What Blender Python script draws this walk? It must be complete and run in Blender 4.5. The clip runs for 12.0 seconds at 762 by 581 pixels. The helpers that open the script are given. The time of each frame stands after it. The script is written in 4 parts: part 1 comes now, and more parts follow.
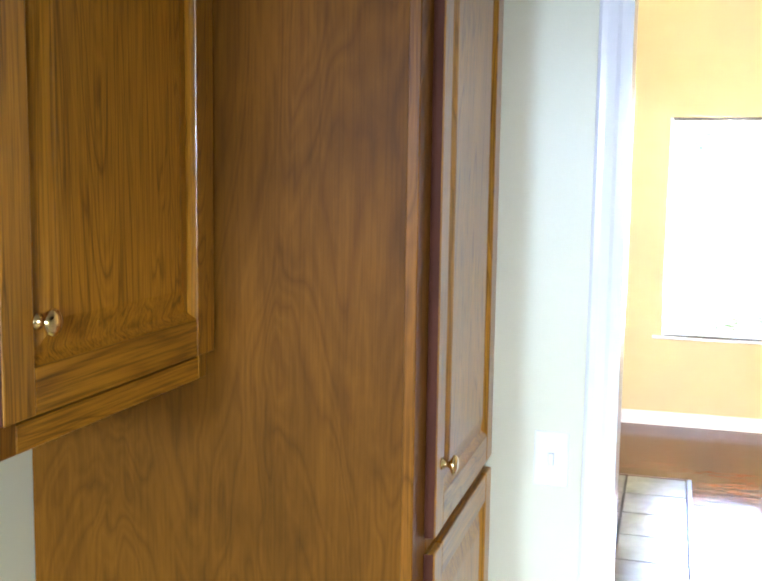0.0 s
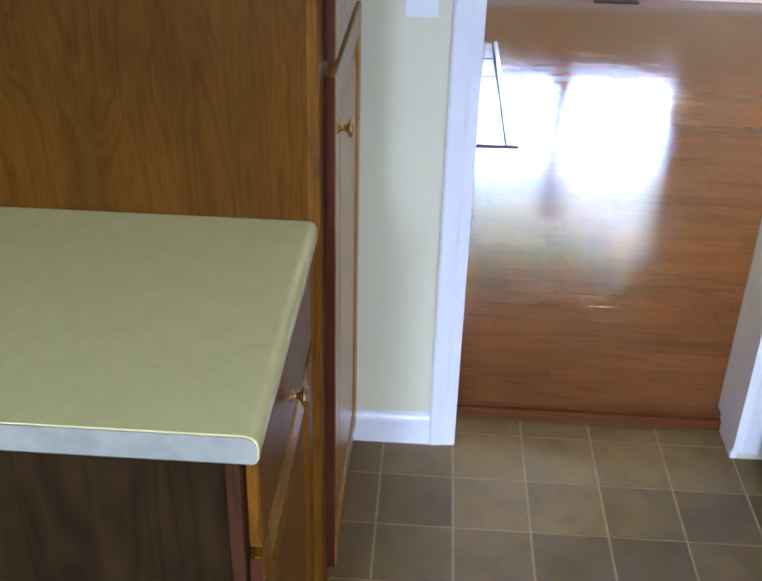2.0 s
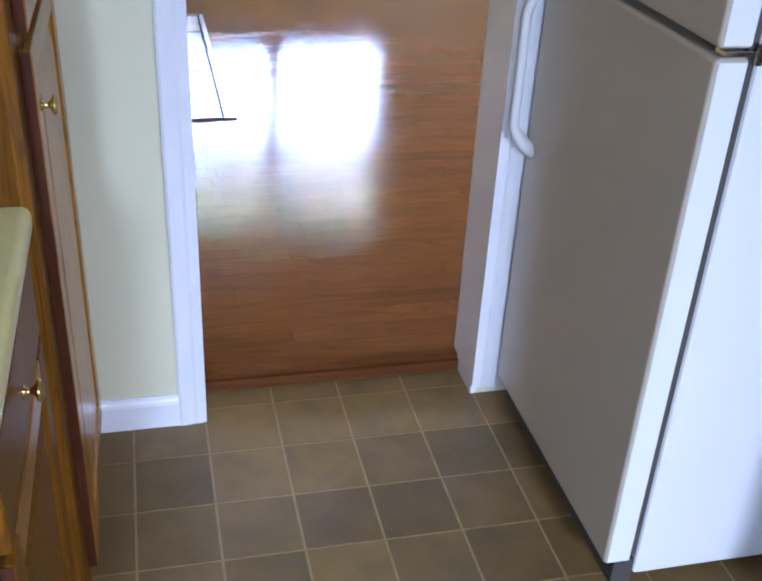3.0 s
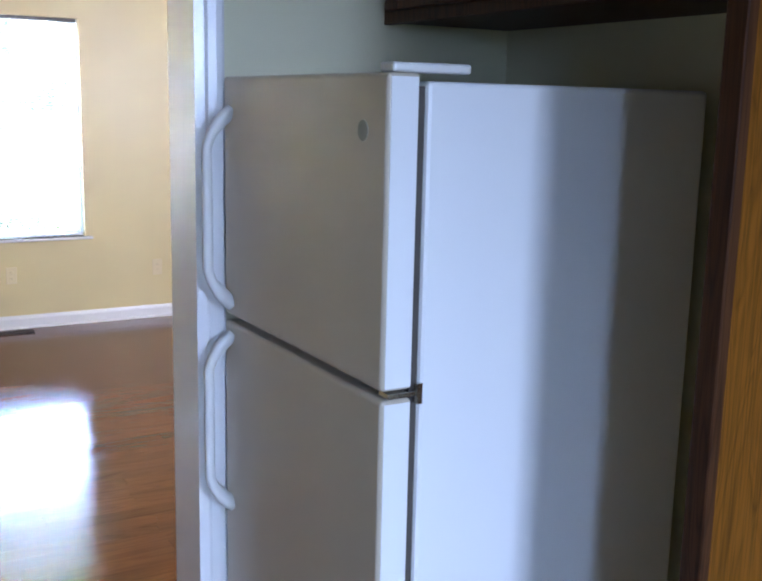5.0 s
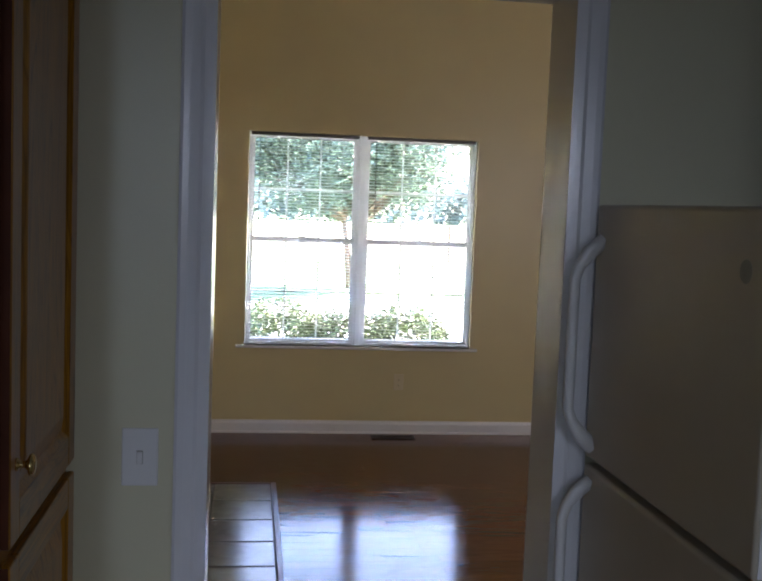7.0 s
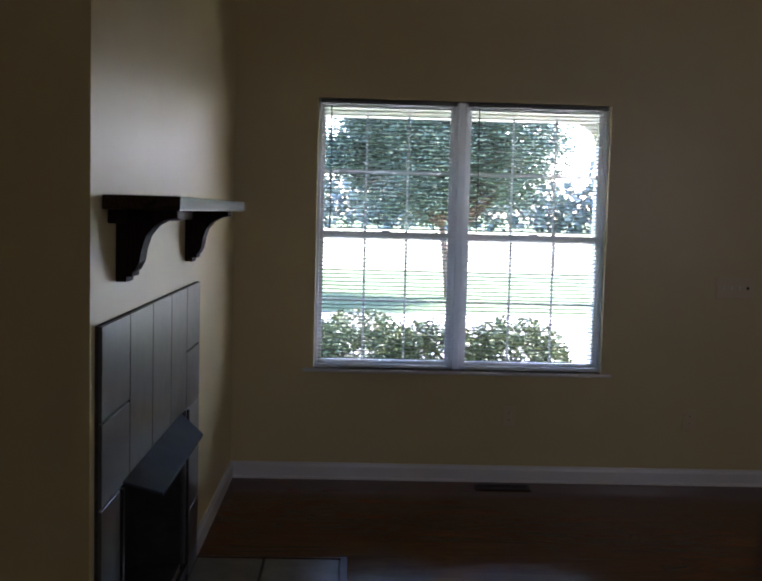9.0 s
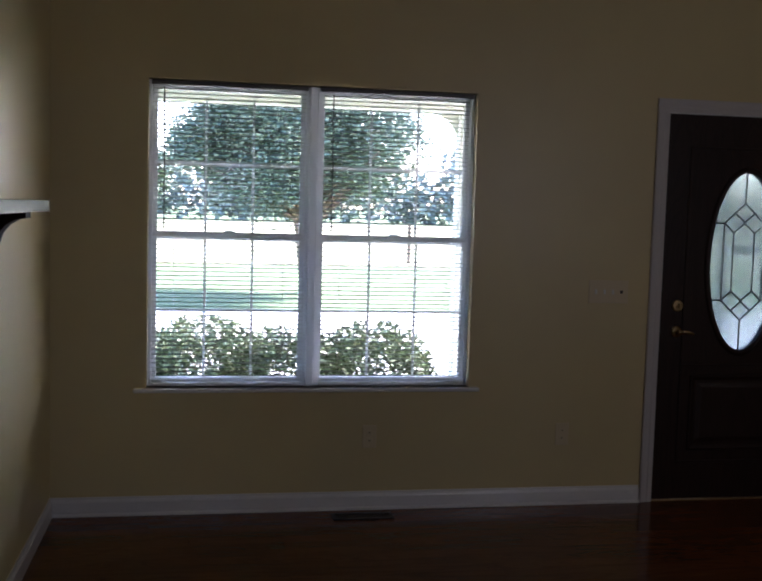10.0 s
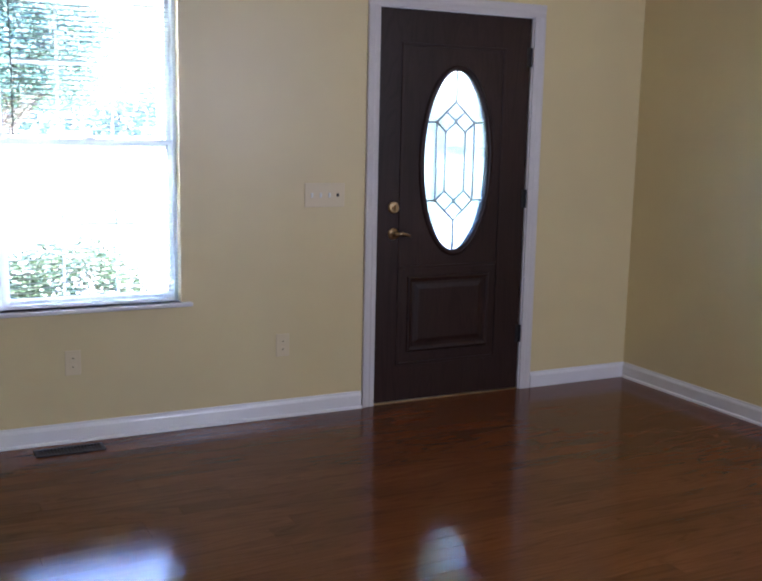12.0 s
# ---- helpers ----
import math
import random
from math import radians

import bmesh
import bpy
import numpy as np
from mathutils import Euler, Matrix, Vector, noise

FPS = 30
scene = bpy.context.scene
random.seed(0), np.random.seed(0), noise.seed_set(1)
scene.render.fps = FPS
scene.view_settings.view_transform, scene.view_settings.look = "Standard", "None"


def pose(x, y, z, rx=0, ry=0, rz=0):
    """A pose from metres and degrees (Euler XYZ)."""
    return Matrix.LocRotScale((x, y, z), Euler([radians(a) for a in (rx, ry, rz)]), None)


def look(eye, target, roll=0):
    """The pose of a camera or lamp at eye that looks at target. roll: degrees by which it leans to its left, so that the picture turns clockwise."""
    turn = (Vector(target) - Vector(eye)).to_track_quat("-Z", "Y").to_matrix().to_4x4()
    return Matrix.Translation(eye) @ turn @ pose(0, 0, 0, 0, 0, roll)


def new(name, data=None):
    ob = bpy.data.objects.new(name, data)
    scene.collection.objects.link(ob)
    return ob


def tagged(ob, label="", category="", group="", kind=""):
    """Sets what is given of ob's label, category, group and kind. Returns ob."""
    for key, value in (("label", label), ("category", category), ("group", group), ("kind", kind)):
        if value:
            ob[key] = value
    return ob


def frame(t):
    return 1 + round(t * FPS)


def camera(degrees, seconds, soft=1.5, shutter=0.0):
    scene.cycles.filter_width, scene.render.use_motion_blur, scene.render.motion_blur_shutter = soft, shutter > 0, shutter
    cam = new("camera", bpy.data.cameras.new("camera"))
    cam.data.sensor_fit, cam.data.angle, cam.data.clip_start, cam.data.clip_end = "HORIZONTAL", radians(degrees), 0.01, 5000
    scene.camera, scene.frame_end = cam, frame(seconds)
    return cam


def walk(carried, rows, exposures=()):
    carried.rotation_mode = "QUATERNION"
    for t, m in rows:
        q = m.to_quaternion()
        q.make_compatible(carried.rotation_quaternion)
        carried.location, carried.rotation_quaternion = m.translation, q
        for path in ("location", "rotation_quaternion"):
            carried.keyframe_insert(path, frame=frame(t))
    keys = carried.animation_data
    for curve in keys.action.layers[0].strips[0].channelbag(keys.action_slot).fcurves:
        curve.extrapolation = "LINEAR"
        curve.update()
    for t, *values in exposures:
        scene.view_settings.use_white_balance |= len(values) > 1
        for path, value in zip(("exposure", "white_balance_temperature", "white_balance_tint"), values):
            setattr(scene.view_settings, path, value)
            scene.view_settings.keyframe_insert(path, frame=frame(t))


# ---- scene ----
cam = camera(42.0, 12.0, soft=2.2)
METRES, EYE, TILT, LEAN, TURN = 8.0, 1.5, 0.0, 0.0, 12.2
PATH = [
    (0, (0.092, -2.067, 1.687), (-0.468, -0.161, 1.455), 0.8),
    (0.5, (-0.071, -2.091, 1.675), (-0.493, -0.145, 1.485), 1.1),
    (1, (-0.107, -2.087, 1.633), (-0.442, -0.159, 1.219), 1.9),
    (1.5, (-0.107, -2.082, 1.61), (-0.362, -0.264, 0.818), 1.5),
    (2, (-0.098, -2.086, 1.56), (-0.184, -0.347, 0.575), 1.5),
    (2.5, (-0.091, -2.075, 1.537), (0.092, -0.376, 0.497), 2.9),
    (3, (-0.091, -2.089, 1.54), (0.341, -0.417, 0.533), 3.2),
    (3.2, (-0.081, -2.1, 1.534), (0.435, -0.435, 0.554), 2.9),
    (4.8, (-0.031, -2.106, 1.578), (0.947, -0.426, 1.106), 1.6),
    (5, (-0.022, -2.099, 1.585), (0.965, -0.4, 1.213), 1.3),
    (5.5, (-0.027, -2.11, 1.609), (0.89, -0.339, 1.461), 0.8),
    (6, (-0.025, -2.092, 1.631), (0.518, -0.169, 1.56), 0.4),
    (6.5, (-0.006, -2.069, 1.622), (0.344, -0.104, 1.508), 1.6),
    (7, (0.074, -1.99, 1.612), (0.336, -0.014, 1.443), 2.2),
    (7.2, (0.132, -1.886, 1.593), (0.345, 0.094, 1.407), 1.9),
    (8.8, (0.216, -0.627, 1.472), (0.243, 1.367, 1.314), 1.3),
    (9, (0.24, -0.521, 1.481), (0.302, 1.472, 1.325), 1.5),
    (9.5, (0.247, -0.2, 1.502), (0.513, 1.776, 1.349), 2.1),
    (10, (0.316, 0.073, 1.513), (0.666, 2.036, 1.348), 1.6),
    (10.5, (0.327, 0.33, 1.444), (0.999, 2.208, 1.292), 1.3),
    (11, (0.404, 0.383, 1.492), (1.286, 2.164, 1.273), 1.2),
    (11.5, (0.461, 0.352, 1.456), (1.358, 2.115, 1.162), 0.8),
    (12, (0.407, 0.366, 1.465), (1.295, 2.127, 1.136), 1.2),
]
EXPOSURES = [(0, 8.4, 5950, 21), (0.5, 8.1, 5950, 21), (1, 7.6, 5750, 23), (1.5, 7.6, 5450, 23), (2.5, 7.15, 6000, 27), (3, 7.3, 5600, 27), (5, 7.15, 5300, 24), (5.5, 6.9, 5500, 25), (6, 6.4, 5800, 23), (6.5, 5.3, 6250, 23), (7, 4.9, 6250, 25), (8.8, 3.4, 5750, 27), (10.5, 3.4, 5750, 27), (11, 4.3, 5550, 27), (11.5, 5.2, 5250, 27), (12, 6.0, 5150, 27)]
walk(cam, [(t, look(eye, target, roll)) for t, eye, target, roll in PATH], EXPOSURES)

# ---- world, sun, lamps ----
K = -0.045            # kitchen floor level; the living room floor is at 0
world = bpy.data.worlds.new("world")
scene.world = world
world.use_nodes = True
_n = world.node_tree.nodes
_sky = _n.new("ShaderNodeTexSky")
_sky.sky_type, _sky.sun_disc = "NISHITA", False
SUN_DIR = Vector((0.66, 0.42, 0.62)).normalized()
_sky.sun_elevation = math.asin(SUN_DIR.z)
_sky.sun_rotation = math.atan2(SUN_DIR.x, SUN_DIR.y)
world.node_tree.links.new(_sky.outputs[0], _n["Background"].inputs[0])
_n["Background"].inputs[1].default_value = 0.15
sun = new("sun", bpy.data.lights.new("sun", "SUN"))
sun.data.energy, sun.data.angle, sun.data.color = 4.0, radians(0.53), (1.0, 0.95, 0.87)
sun.matrix_world = look((0, 0, 0), tuple(-SUN_DIR))


def area_lamp(name, eye, target, w, h, watts, colour):
    lamp = new(name, bpy.data.lights.new(name, "AREA"))
    lamp.data.shape, lamp.data.size, lamp.data.size_y = "RECTANGLE", w, h
    lamp.data.energy, lamp.data.color = watts, colour
    lamp.matrix_world = look(eye, target)
    return lamp


for x_, w_, watts_, tint_ in ((0.76, 0.55, 0.35, (0.74, 0.87, 1.0)), (-0.72, 0.30, 0.26, (0.60, 0.80, 1.0))):
    window_lamp = area_lamp("kitchen_window_daylight", (x_, -4.585, 1.75), (x_ * 0.6, -1.0, -0.25), w_, 0.8, watts_, tint_)
    window_lamp.data.spread = radians(80)
# added on the closed partition to brighten the room; stands in for unseen windows
area_lamp("living_room_unseen_fill", (3.0, 0.16, 1.60), (2.0, 4.9, 0.7), 1.2, 1.3, 1.3, (0.97, 0.96, 0.93))


# ---- materials ----
class Mat:
    """A small node builder."""

    def __init__(self, name, rough=0.5, metal=0.0):
        self.mat = bpy.data.materials.new(name)
        self.mat.use_nodes = True
        self.t = self.mat.node_tree
        self.b = self.t.nodes["Principled BSDF"]
        self.b.inputs["Roughness"].default_value = rough
        self.b.inputs["Metallic"].default_value = metal

    def node(self, kind, **kw):
        n = self.t.nodes.new(kind)
        for k, v in kw.items():
            n.inputs[k].default_value = v
        return n

    def link(self, a, b):
        self.t.links.new(a, b)

    def coords(self, scale=(1, 1, 1), vary=0.0, offset=(0, 0, 0)):
        tc = self.node("ShaderNodeTexCoord")
        out = tc.outputs["Object"]
        if vary:
            oi = self.node("ShaderNodeObjectInfo")
            mul = self.t.nodes.new("ShaderNodeVectorMath")
            mul.operation = "MULTIPLY_ADD"
            mul.inputs[1].default_value = (vary, vary * 1.7, vary * 0.6)
            comb = self.node("ShaderNodeCombineXYZ")
            for i in range(3):
                self.link(oi.outputs["Random"], comb.inputs[i])
            self.link(comb.outputs[0], mul.inputs[0])
            self.link(out, mul.inputs[2])
            out = mul.outputs[0]
        mp = self.node("ShaderNodeMapping", Scale=scale, Location=offset)
        self.link(out, mp.inputs[0])
        return mp.outputs[0]

    def noise(self, vec, scale, detail=3.0, rough=0.5, distortion=0.0):
        n = self.node("ShaderNodeTexNoise", Scale=scale, Detail=detail, Roughness=rough, Distortion=distortion)
        self.link(vec, n.inputs["Vector"])
        return n.outputs["Fac"]

    def ramp(self, fac, stops):
        r = self.node("ShaderNodeValToRGB")
        els = r.color_ramp.elements
        while len(els) < len(stops):
            els.new(0.5)
        for e, (p, c) in zip(els, stops):
            e.position, e.color = p, (*c, 1)
        self.link(fac, r.inputs[0])
        return r.outputs[0]

    def mix(self, a, b, fac, mode="MIX"):
        m = self.t.nodes.new("ShaderNodeMix")
        m.data_type, m.blend_type = "RGBA", mode
        for v, sock in ((fac, m.inputs[0]), (a, m.inputs[6]), (b, m.inputs[7])):
            if hasattr(v, "links"):
                self.link(v, sock)
            else:
                sock.default_value = v if isinstance(v, float) else (*v, 1)
        return m.outputs[2]

    def color(self, sock):
        if hasattr(sock, "links"):
            self.link(sock, self.b.inputs["Base Color"])
        else:
            self.b.inputs["Base Color"].default_value = (*sock, 1)

    def bump(self, height, strength=0.2, distance=0.002):
        bp = self.node("ShaderNodeBump", Strength=strength, Distance=distance)
        self.link(height, bp.inputs["Height"])
        self.link(bp.outputs[0], self.b.inputs["Normal"])

    def roughness(self, fac, lo, hi):
        mr = self.node("ShaderNodeMapRange")
        mr.inputs["To Min"].default_value, mr.inputs["To Max"].default_value = lo, hi
        self.link(fac, mr.inputs[0])
        self.link(mr.outputs[0], self.b.inputs["Roughness"])


def plain(name, c, rough=0.5, metal=0.0, var=0.06, scale=9.0, bump=0.0, bscale=300.0, even=False):
    m = Mat(name, rough, metal)
    v = m.coords()
    n = m.noise(v, scale, 4)
    m.color(m.ramp(n, [(0.3, tuple(x * (1 - var) for x in c)), (0.7, tuple(min(1, x * (1 + var)) for x in c))]))
    if not even:
        m.roughness(m.noise(v, scale * 3, 3), max(0.02, rough * 0.85), min(1, rough * 1.15))
    if bump:
        m.bump(m.noise(v, bscale, 2), bump, 0.001)
    return m.mat


def wood(name, dark, mid, light, axis="z", rough=0.35, figure=9.0, vary=7.0, pores=0.35, coat=0.0, ripple=False, spec=0.3, stretch=0.09, blotch=0.0):
    m = Mat(name, rough)
    m.b.inputs["Specular IOR Level"].default_value = spec
    s = {"x": (stretch, 1, 1), "y": (1, stretch, 1), "z": (1, 1, stretch)}[axis]
    v = m.coords(s, vary)
    n1 = m.noise(v, figure, 2.5, 0.55, 1.6)
    rings = m.t.nodes.new("ShaderNodeMath")
    rings.operation = "MULTIPLY"
    rings.inputs[1].default_value = 9.0
    m.link(n1, rings.inputs[0])
    fr = m.t.nodes.new("ShaderNodeMath")
    fr.operation = "PINGPONG"
    fr.inputs[1].default_value = 0.5
    m.link(rings.outputs[0], fr.inputs[0])
    dbl = m.t.nodes.new("ShaderNodeMath")
    dbl.operation = "MULTIPLY"
    dbl.inputs[1].default_value = 2.0
    m.link(fr.outputs[0], dbl.inputs[0])
    col = m.ramp(dbl.outputs[0], [(0.0, mid), (0.45, light), (0.8, mid), (1.0, dark)])
    s2 = {"x": (0.02, 1, 1), "y": (1, 0.02, 1), "z": (1, 1, 0.02)}[axis]
    pv = m.coords(s2, vary)
    pn = m.noise(pv, 260, 3, 0.6)
    pr = m.ramp(pn, [(0.38, (1 - pores,) * 3), (0.55, (1, 1, 1))])
    col = m.mix(col, pr, 1.0, "MULTIPLY")
    big = m.ramp(m.noise(m.coords((1, 1, 1), vary), 1.6, 2), [(0.3, (0.78,) * 3), (0.7, (1.1,) * 3)])
    col = m.mix(col, big, 1.0, "MULTIPLY")
    if blotch:
        mottle = m.ramp(m.noise(m.coords((1, 1, 0.3), vary), 17, 4, 0.6, 0.6), [(0.33, (1 - blotch,) * 3), (0.68, (1 + blotch * 0.45,) * 3)])
        col = m.mix(col, mottle, 1.0, "MULTIPLY")
    m.color(col)
    m.roughness(pn, rough * 0.8, rough * 1.3)
    if ripple:
        m.bump(m.noise(m.coords((1, 2.2, 1), 0.6), 7, 3, 0.55), 0.075, 0.0035)
    else:
        m.bump(pn, 0.15, 0.0008)
    m.b.inputs["Coat Weight"].default_value = coat
    m.b.inputs["Coat Roughness"].default_value = 0.2
    return m.mat


def wall_paint(name, c, rough=0.42):
    m = Mat(name, rough)
    v = m.coords()
    m.color(m.ramp(m.noise(v, 1.3, 5), [(0.3, tuple(x * 0.95 for x in c)), (0.7, tuple(min(1, x * 1.03) for x in c))]))
    m.roughness(m.noise(v, 7, 3), rough * 0.9, rough * 1.12)
    m.bump(m.noise(v, 130, 3, 0.6), 0.12, 0.0012)
    return m.mat


OAK = wood("honey_oak", (0.24, 0.092, 0.004), (0.38, 0.152, 0.007), (0.46, 0.192, 0.010), "z", 0.32, 9.0, pores=0.4, coat=0.35)
OAK_H = wood("honey_oak_rail", (0.24, 0.092, 0.004), (0.38, 0.152, 0.007), (0.46, 0.192, 0.010), "y", 0.32, 9.0, pores=0.5, coat=0.35)
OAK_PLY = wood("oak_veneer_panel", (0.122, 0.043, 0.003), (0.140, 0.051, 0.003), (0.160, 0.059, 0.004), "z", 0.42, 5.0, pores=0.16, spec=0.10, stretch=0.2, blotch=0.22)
# dimmer copy of the honey oak, with weaker light put into the colour
OAK_DIM = wood("honey_oak_dimmed", (0.15, 0.055, 0.004), (0.20, 0.074, 0.005), (0.24, 0.090, 0.007), "z", 0.35, 9.0, pores=0.35, spec=0.15)
# honey oak with shade put into its colour, for faces left unlit
OAK_SHADED = wood("honey_oak_shaded", (0.035, 0.013, 0.005), (0.055, 0.020, 0.007), (0.07, 0.027, 0.009), "z", 0.45, 7.0, spec=0.15)
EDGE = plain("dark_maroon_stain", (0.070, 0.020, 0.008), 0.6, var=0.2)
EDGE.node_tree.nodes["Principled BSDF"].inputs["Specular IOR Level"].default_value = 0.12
# shade of the range space is in this near-black brown; blotches are scuffs
OAK_END = wood("shade_darkened_end_veneer", (0.024, 0.012, 0.004), (0.030, 0.015, 0.005), (0.038, 0.019, 0.006), "z", 0.5, 5.0, pores=0.12, spec=0.08, blotch=0.4)
FLOOR_WOOD = wood("red_oak_floor", (0.112, 0.036, 0.010), (0.130, 0.043, 0.012), (0.150, 0.051, 0.014), "x", 0.14, 5.0, vary=11.0, pores=0.08, ripple=True, spec=0.18)
DOOR_WOOD = wood("dark_mahogany_door", (0.016, 0.006, 0.004), (0.022, 0.009, 0.006), (0.028, 0.012, 0.008), "z", 0.4, 5.0, pores=0.15)
MANTEL = wood("dark_walnut_mantel", (0.022, 0.012, 0.008), (0.036, 0.019, 0.012), (0.05, 0.027, 0.017), "y", 0.2, 6.0)
CORBEL = wood("dark_walnut_corbel", (0.014, 0.008, 0.006), (0.022, 0.012, 0.008), (0.03, 0.017, 0.011), "z", 0.55, 6.0, spec=0.12)
DARK_TRIM = wood("dark_stained_trim", (0.03, 0.012, 0.007), (0.06, 0.022, 0.012), (0.09, 0.033, 0.018), "y", 0.3)
YELLOW = wall_paint("yellow_wall_paint", (0.67, 0.565, 0.305), 0.38)
CREAM = wall_paint("kitchen_cream_paint", (0.67, 0.64, 0.445), 0.38)
WHITE = plain("white_trim_paint", (0.76, 0.76, 0.77), 0.22, var=0.015, even=True)
CEIL = plain("ceiling_white", (0.78, 0.77, 0.73), 0.9, var=0.03, bump=0.3, bscale=180)
# white trim toned to grey for the shade round the front door
CASING = plain("shade_greyed_casing", (0.61, 0.585, 0.58), 0.4, var=0.02)
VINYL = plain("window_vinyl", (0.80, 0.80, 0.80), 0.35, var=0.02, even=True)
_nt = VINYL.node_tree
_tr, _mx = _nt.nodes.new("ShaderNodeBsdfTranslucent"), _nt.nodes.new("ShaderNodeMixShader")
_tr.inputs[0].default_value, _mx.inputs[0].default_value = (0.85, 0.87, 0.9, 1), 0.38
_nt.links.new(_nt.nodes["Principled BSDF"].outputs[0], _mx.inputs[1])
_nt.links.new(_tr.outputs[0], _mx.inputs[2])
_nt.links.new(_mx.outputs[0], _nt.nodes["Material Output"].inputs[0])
SLAT = plain("blind_slat_vinyl", (0.82, 0.82, 0.80), 0.45, var=0.02)
CORD = plain("blind_wand", (0.07, 0.068, 0.064), 0.6)
# dark colour stands in for the backlit shade on the headrail
HEADRAIL = plain("blind_headrail_backlit", (0.10, 0.095, 0.09), 0.5)
LAMINATE = plain("cream_laminate", (0.74, 0.67, 0.29), 0.24, var=0.03, scale=40)
LAM_EDGE = plain("grey_substrate_edge", (0.31, 0.305, 0.25), 0.6, var=0.15, scale=25)
BRASS = plain("polished_brass", (0.78, 0.58, 0.26), 0.18, 1.0)
BRASS_OLD = plain("antique_brass", (0.45, 0.33, 0.17), 0.3, 1.0)
NICKEL = plain("crystal_knob_nickel", (0.7, 0.7, 0.68), 0.2, 1.0)
BLACK = plain("black_metal", (0.02, 0.02, 0.022), 0.4, 0.3)
DARKGAP = plain("dark_gasket", (0.07, 0.06, 0.05), 0.7)
PLATE = plain("white_plastic_plate", (0.74, 0.74, 0.72), 0.35, var=0.02)
IVORY = plain("ivory_plastic_plate", (0.68, 0.58, 0.38), 0.4, var=0.02)
GROUT = plain("dark_grout", (0.07, 0.065, 0.06), 0.9, var=0.2, scale=60)
STEEL = plain("dark_enamelled_steel", (0.050, 0.064, 0.085), 0.45, 0.0, var=0.1, scale=14)
STEEL.node_tree.nodes["Principled BSDF"].inputs["Specular IOR Level"].default_value = 0.1
STEEL.node_tree.nodes["Principled BSDF"].inputs["IOR"].default_value = 1.2
FIREBRICK = plain("sooty_firebox", (0.025, 0.023, 0.022), 0.85, var=0.4, scale=12)


def tile_material(name, c, rough, vary):
    m = Mat(name, rough)
    v = m.coords((1, 1, 1), 5.0)
    oi = m.node("ShaderNodeObjectInfo")
    col = m.ramp(m.noise(v, 7, 5, 0.62, 0.4), [(0.25, tuple(x * 0.72 for x in c)), (0.75, tuple(x * 1.22 for x in c))])
    tint = m.ramp(oi.outputs["Random"], [(0.0, (1 - vary,) * 3), (1.0, (1 + vary * 0.5, 1 + vary * 0.45, 1 + vary * 0.35))])
    m.color(m.mix(col, tint, 1.0, "MULTIPLY"))
    m.roughness(m.noise(v, 25, 3), rough * 0.85, rough * 1.2)
    m.bump(m.noise(v, 60, 4), 0.2, 0.001)
    return m.mat


VINYL_TILE = tile_material("brown_vinyl_tile", (0.175, 0.112, 0.040), 0.5, 0.38)
VINYL_GROUT = plain("tan_vinyl_joint", (0.29, 0.205, 0.095), 0.55, var=0.15, scale=20)
SURROUND_TILE = plain("dark_grey_surround_tile", (0.11, 0.115, 0.11), 0.3, var=0.1, scale=6)
HEARTH_TILE = tile_material("grey_glazed_tile", (0.22, 0.225, 0.21), 0.2, 0.08)
HEARTH_TILE.node_tree.nodes["Principled BSDF"].inputs["Specular IOR Level"].default_value = 0.3

# light is put into colour: brighter white for the daylit side, beige for shaded doors
_m = Mat("fridge_textured_white", 0.3)
_m.color((0.80, 0.81, 0.82))
_m.bump(_m.noise(_m.coords(), 420, 2), 0.22, 0.0008)
FRIDGE = _m.mat
_m = Mat("fridge_door_shaded", 0.3)
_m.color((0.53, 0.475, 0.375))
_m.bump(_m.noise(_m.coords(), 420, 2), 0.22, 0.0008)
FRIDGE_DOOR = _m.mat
FRIDGE_WHITE = plain("fridge_smooth_plastic", (0.72, 0.72, 0.70), 0.3, var=0.02)


def glass_material(name, rough=0.0, tint=(1, 1, 1), waves=0.0, ior=1.45):
    m = Mat(name, rough)
    m.color(tint)
    m.b.inputs["Transmission Weight"].default_value = 1.0
    m.b.inputs["IOR"].default_value = ior
    if waves:
        m.bump(m.noise(m.coords(), 45, 2), waves, 0.002)
    return m.mat


GLASS = glass_material("window_glass", 0.0, ior=1.25)
LEADED = glass_material("bevelled_glass", 0.16, (0.10, 0.125, 0.13), 0.25)
LEAD = plain("lead_came", (0.16, 0.17, 0.17), 0.4, 0.8)

_m = Mat("lawn_ground", 0.95)
_v = _m.coords()
_g = _m.ramp(_m.noise(_v, 0.22, 6, 0.6), [(0.35, (0.045, 0.085, 0.022)), (0.6, (0.075, 0.12, 0.035)), (0.8, (0.16, 0.17, 0.08))])
_m.color(_m.mix(_g, _m.ramp(_m.noise(_v, 30, 4), [(0.3, (0.7,) * 3), (0.7, (1.2,) * 3)]), 1.0, "MULTIPLY"))
_m.bump(_m.noise(_v, 40, 4), 0.6, 0.02)
LAWN = _m.mat
CONCRETE = plain("sunlit_concrete", (0.50, 0.48, 0.44), 0.9, var=0.12, scale=3, bump=0.3, bscale=80)
DRY = plain("dry_pasture", (0.24, 0.24, 0.13), 0.95, var=0.25, scale=0.3)
PORCH_WHITE = plain("porch_white_paint", (0.80, 0.80, 0.80), 0.5, var=0.03)


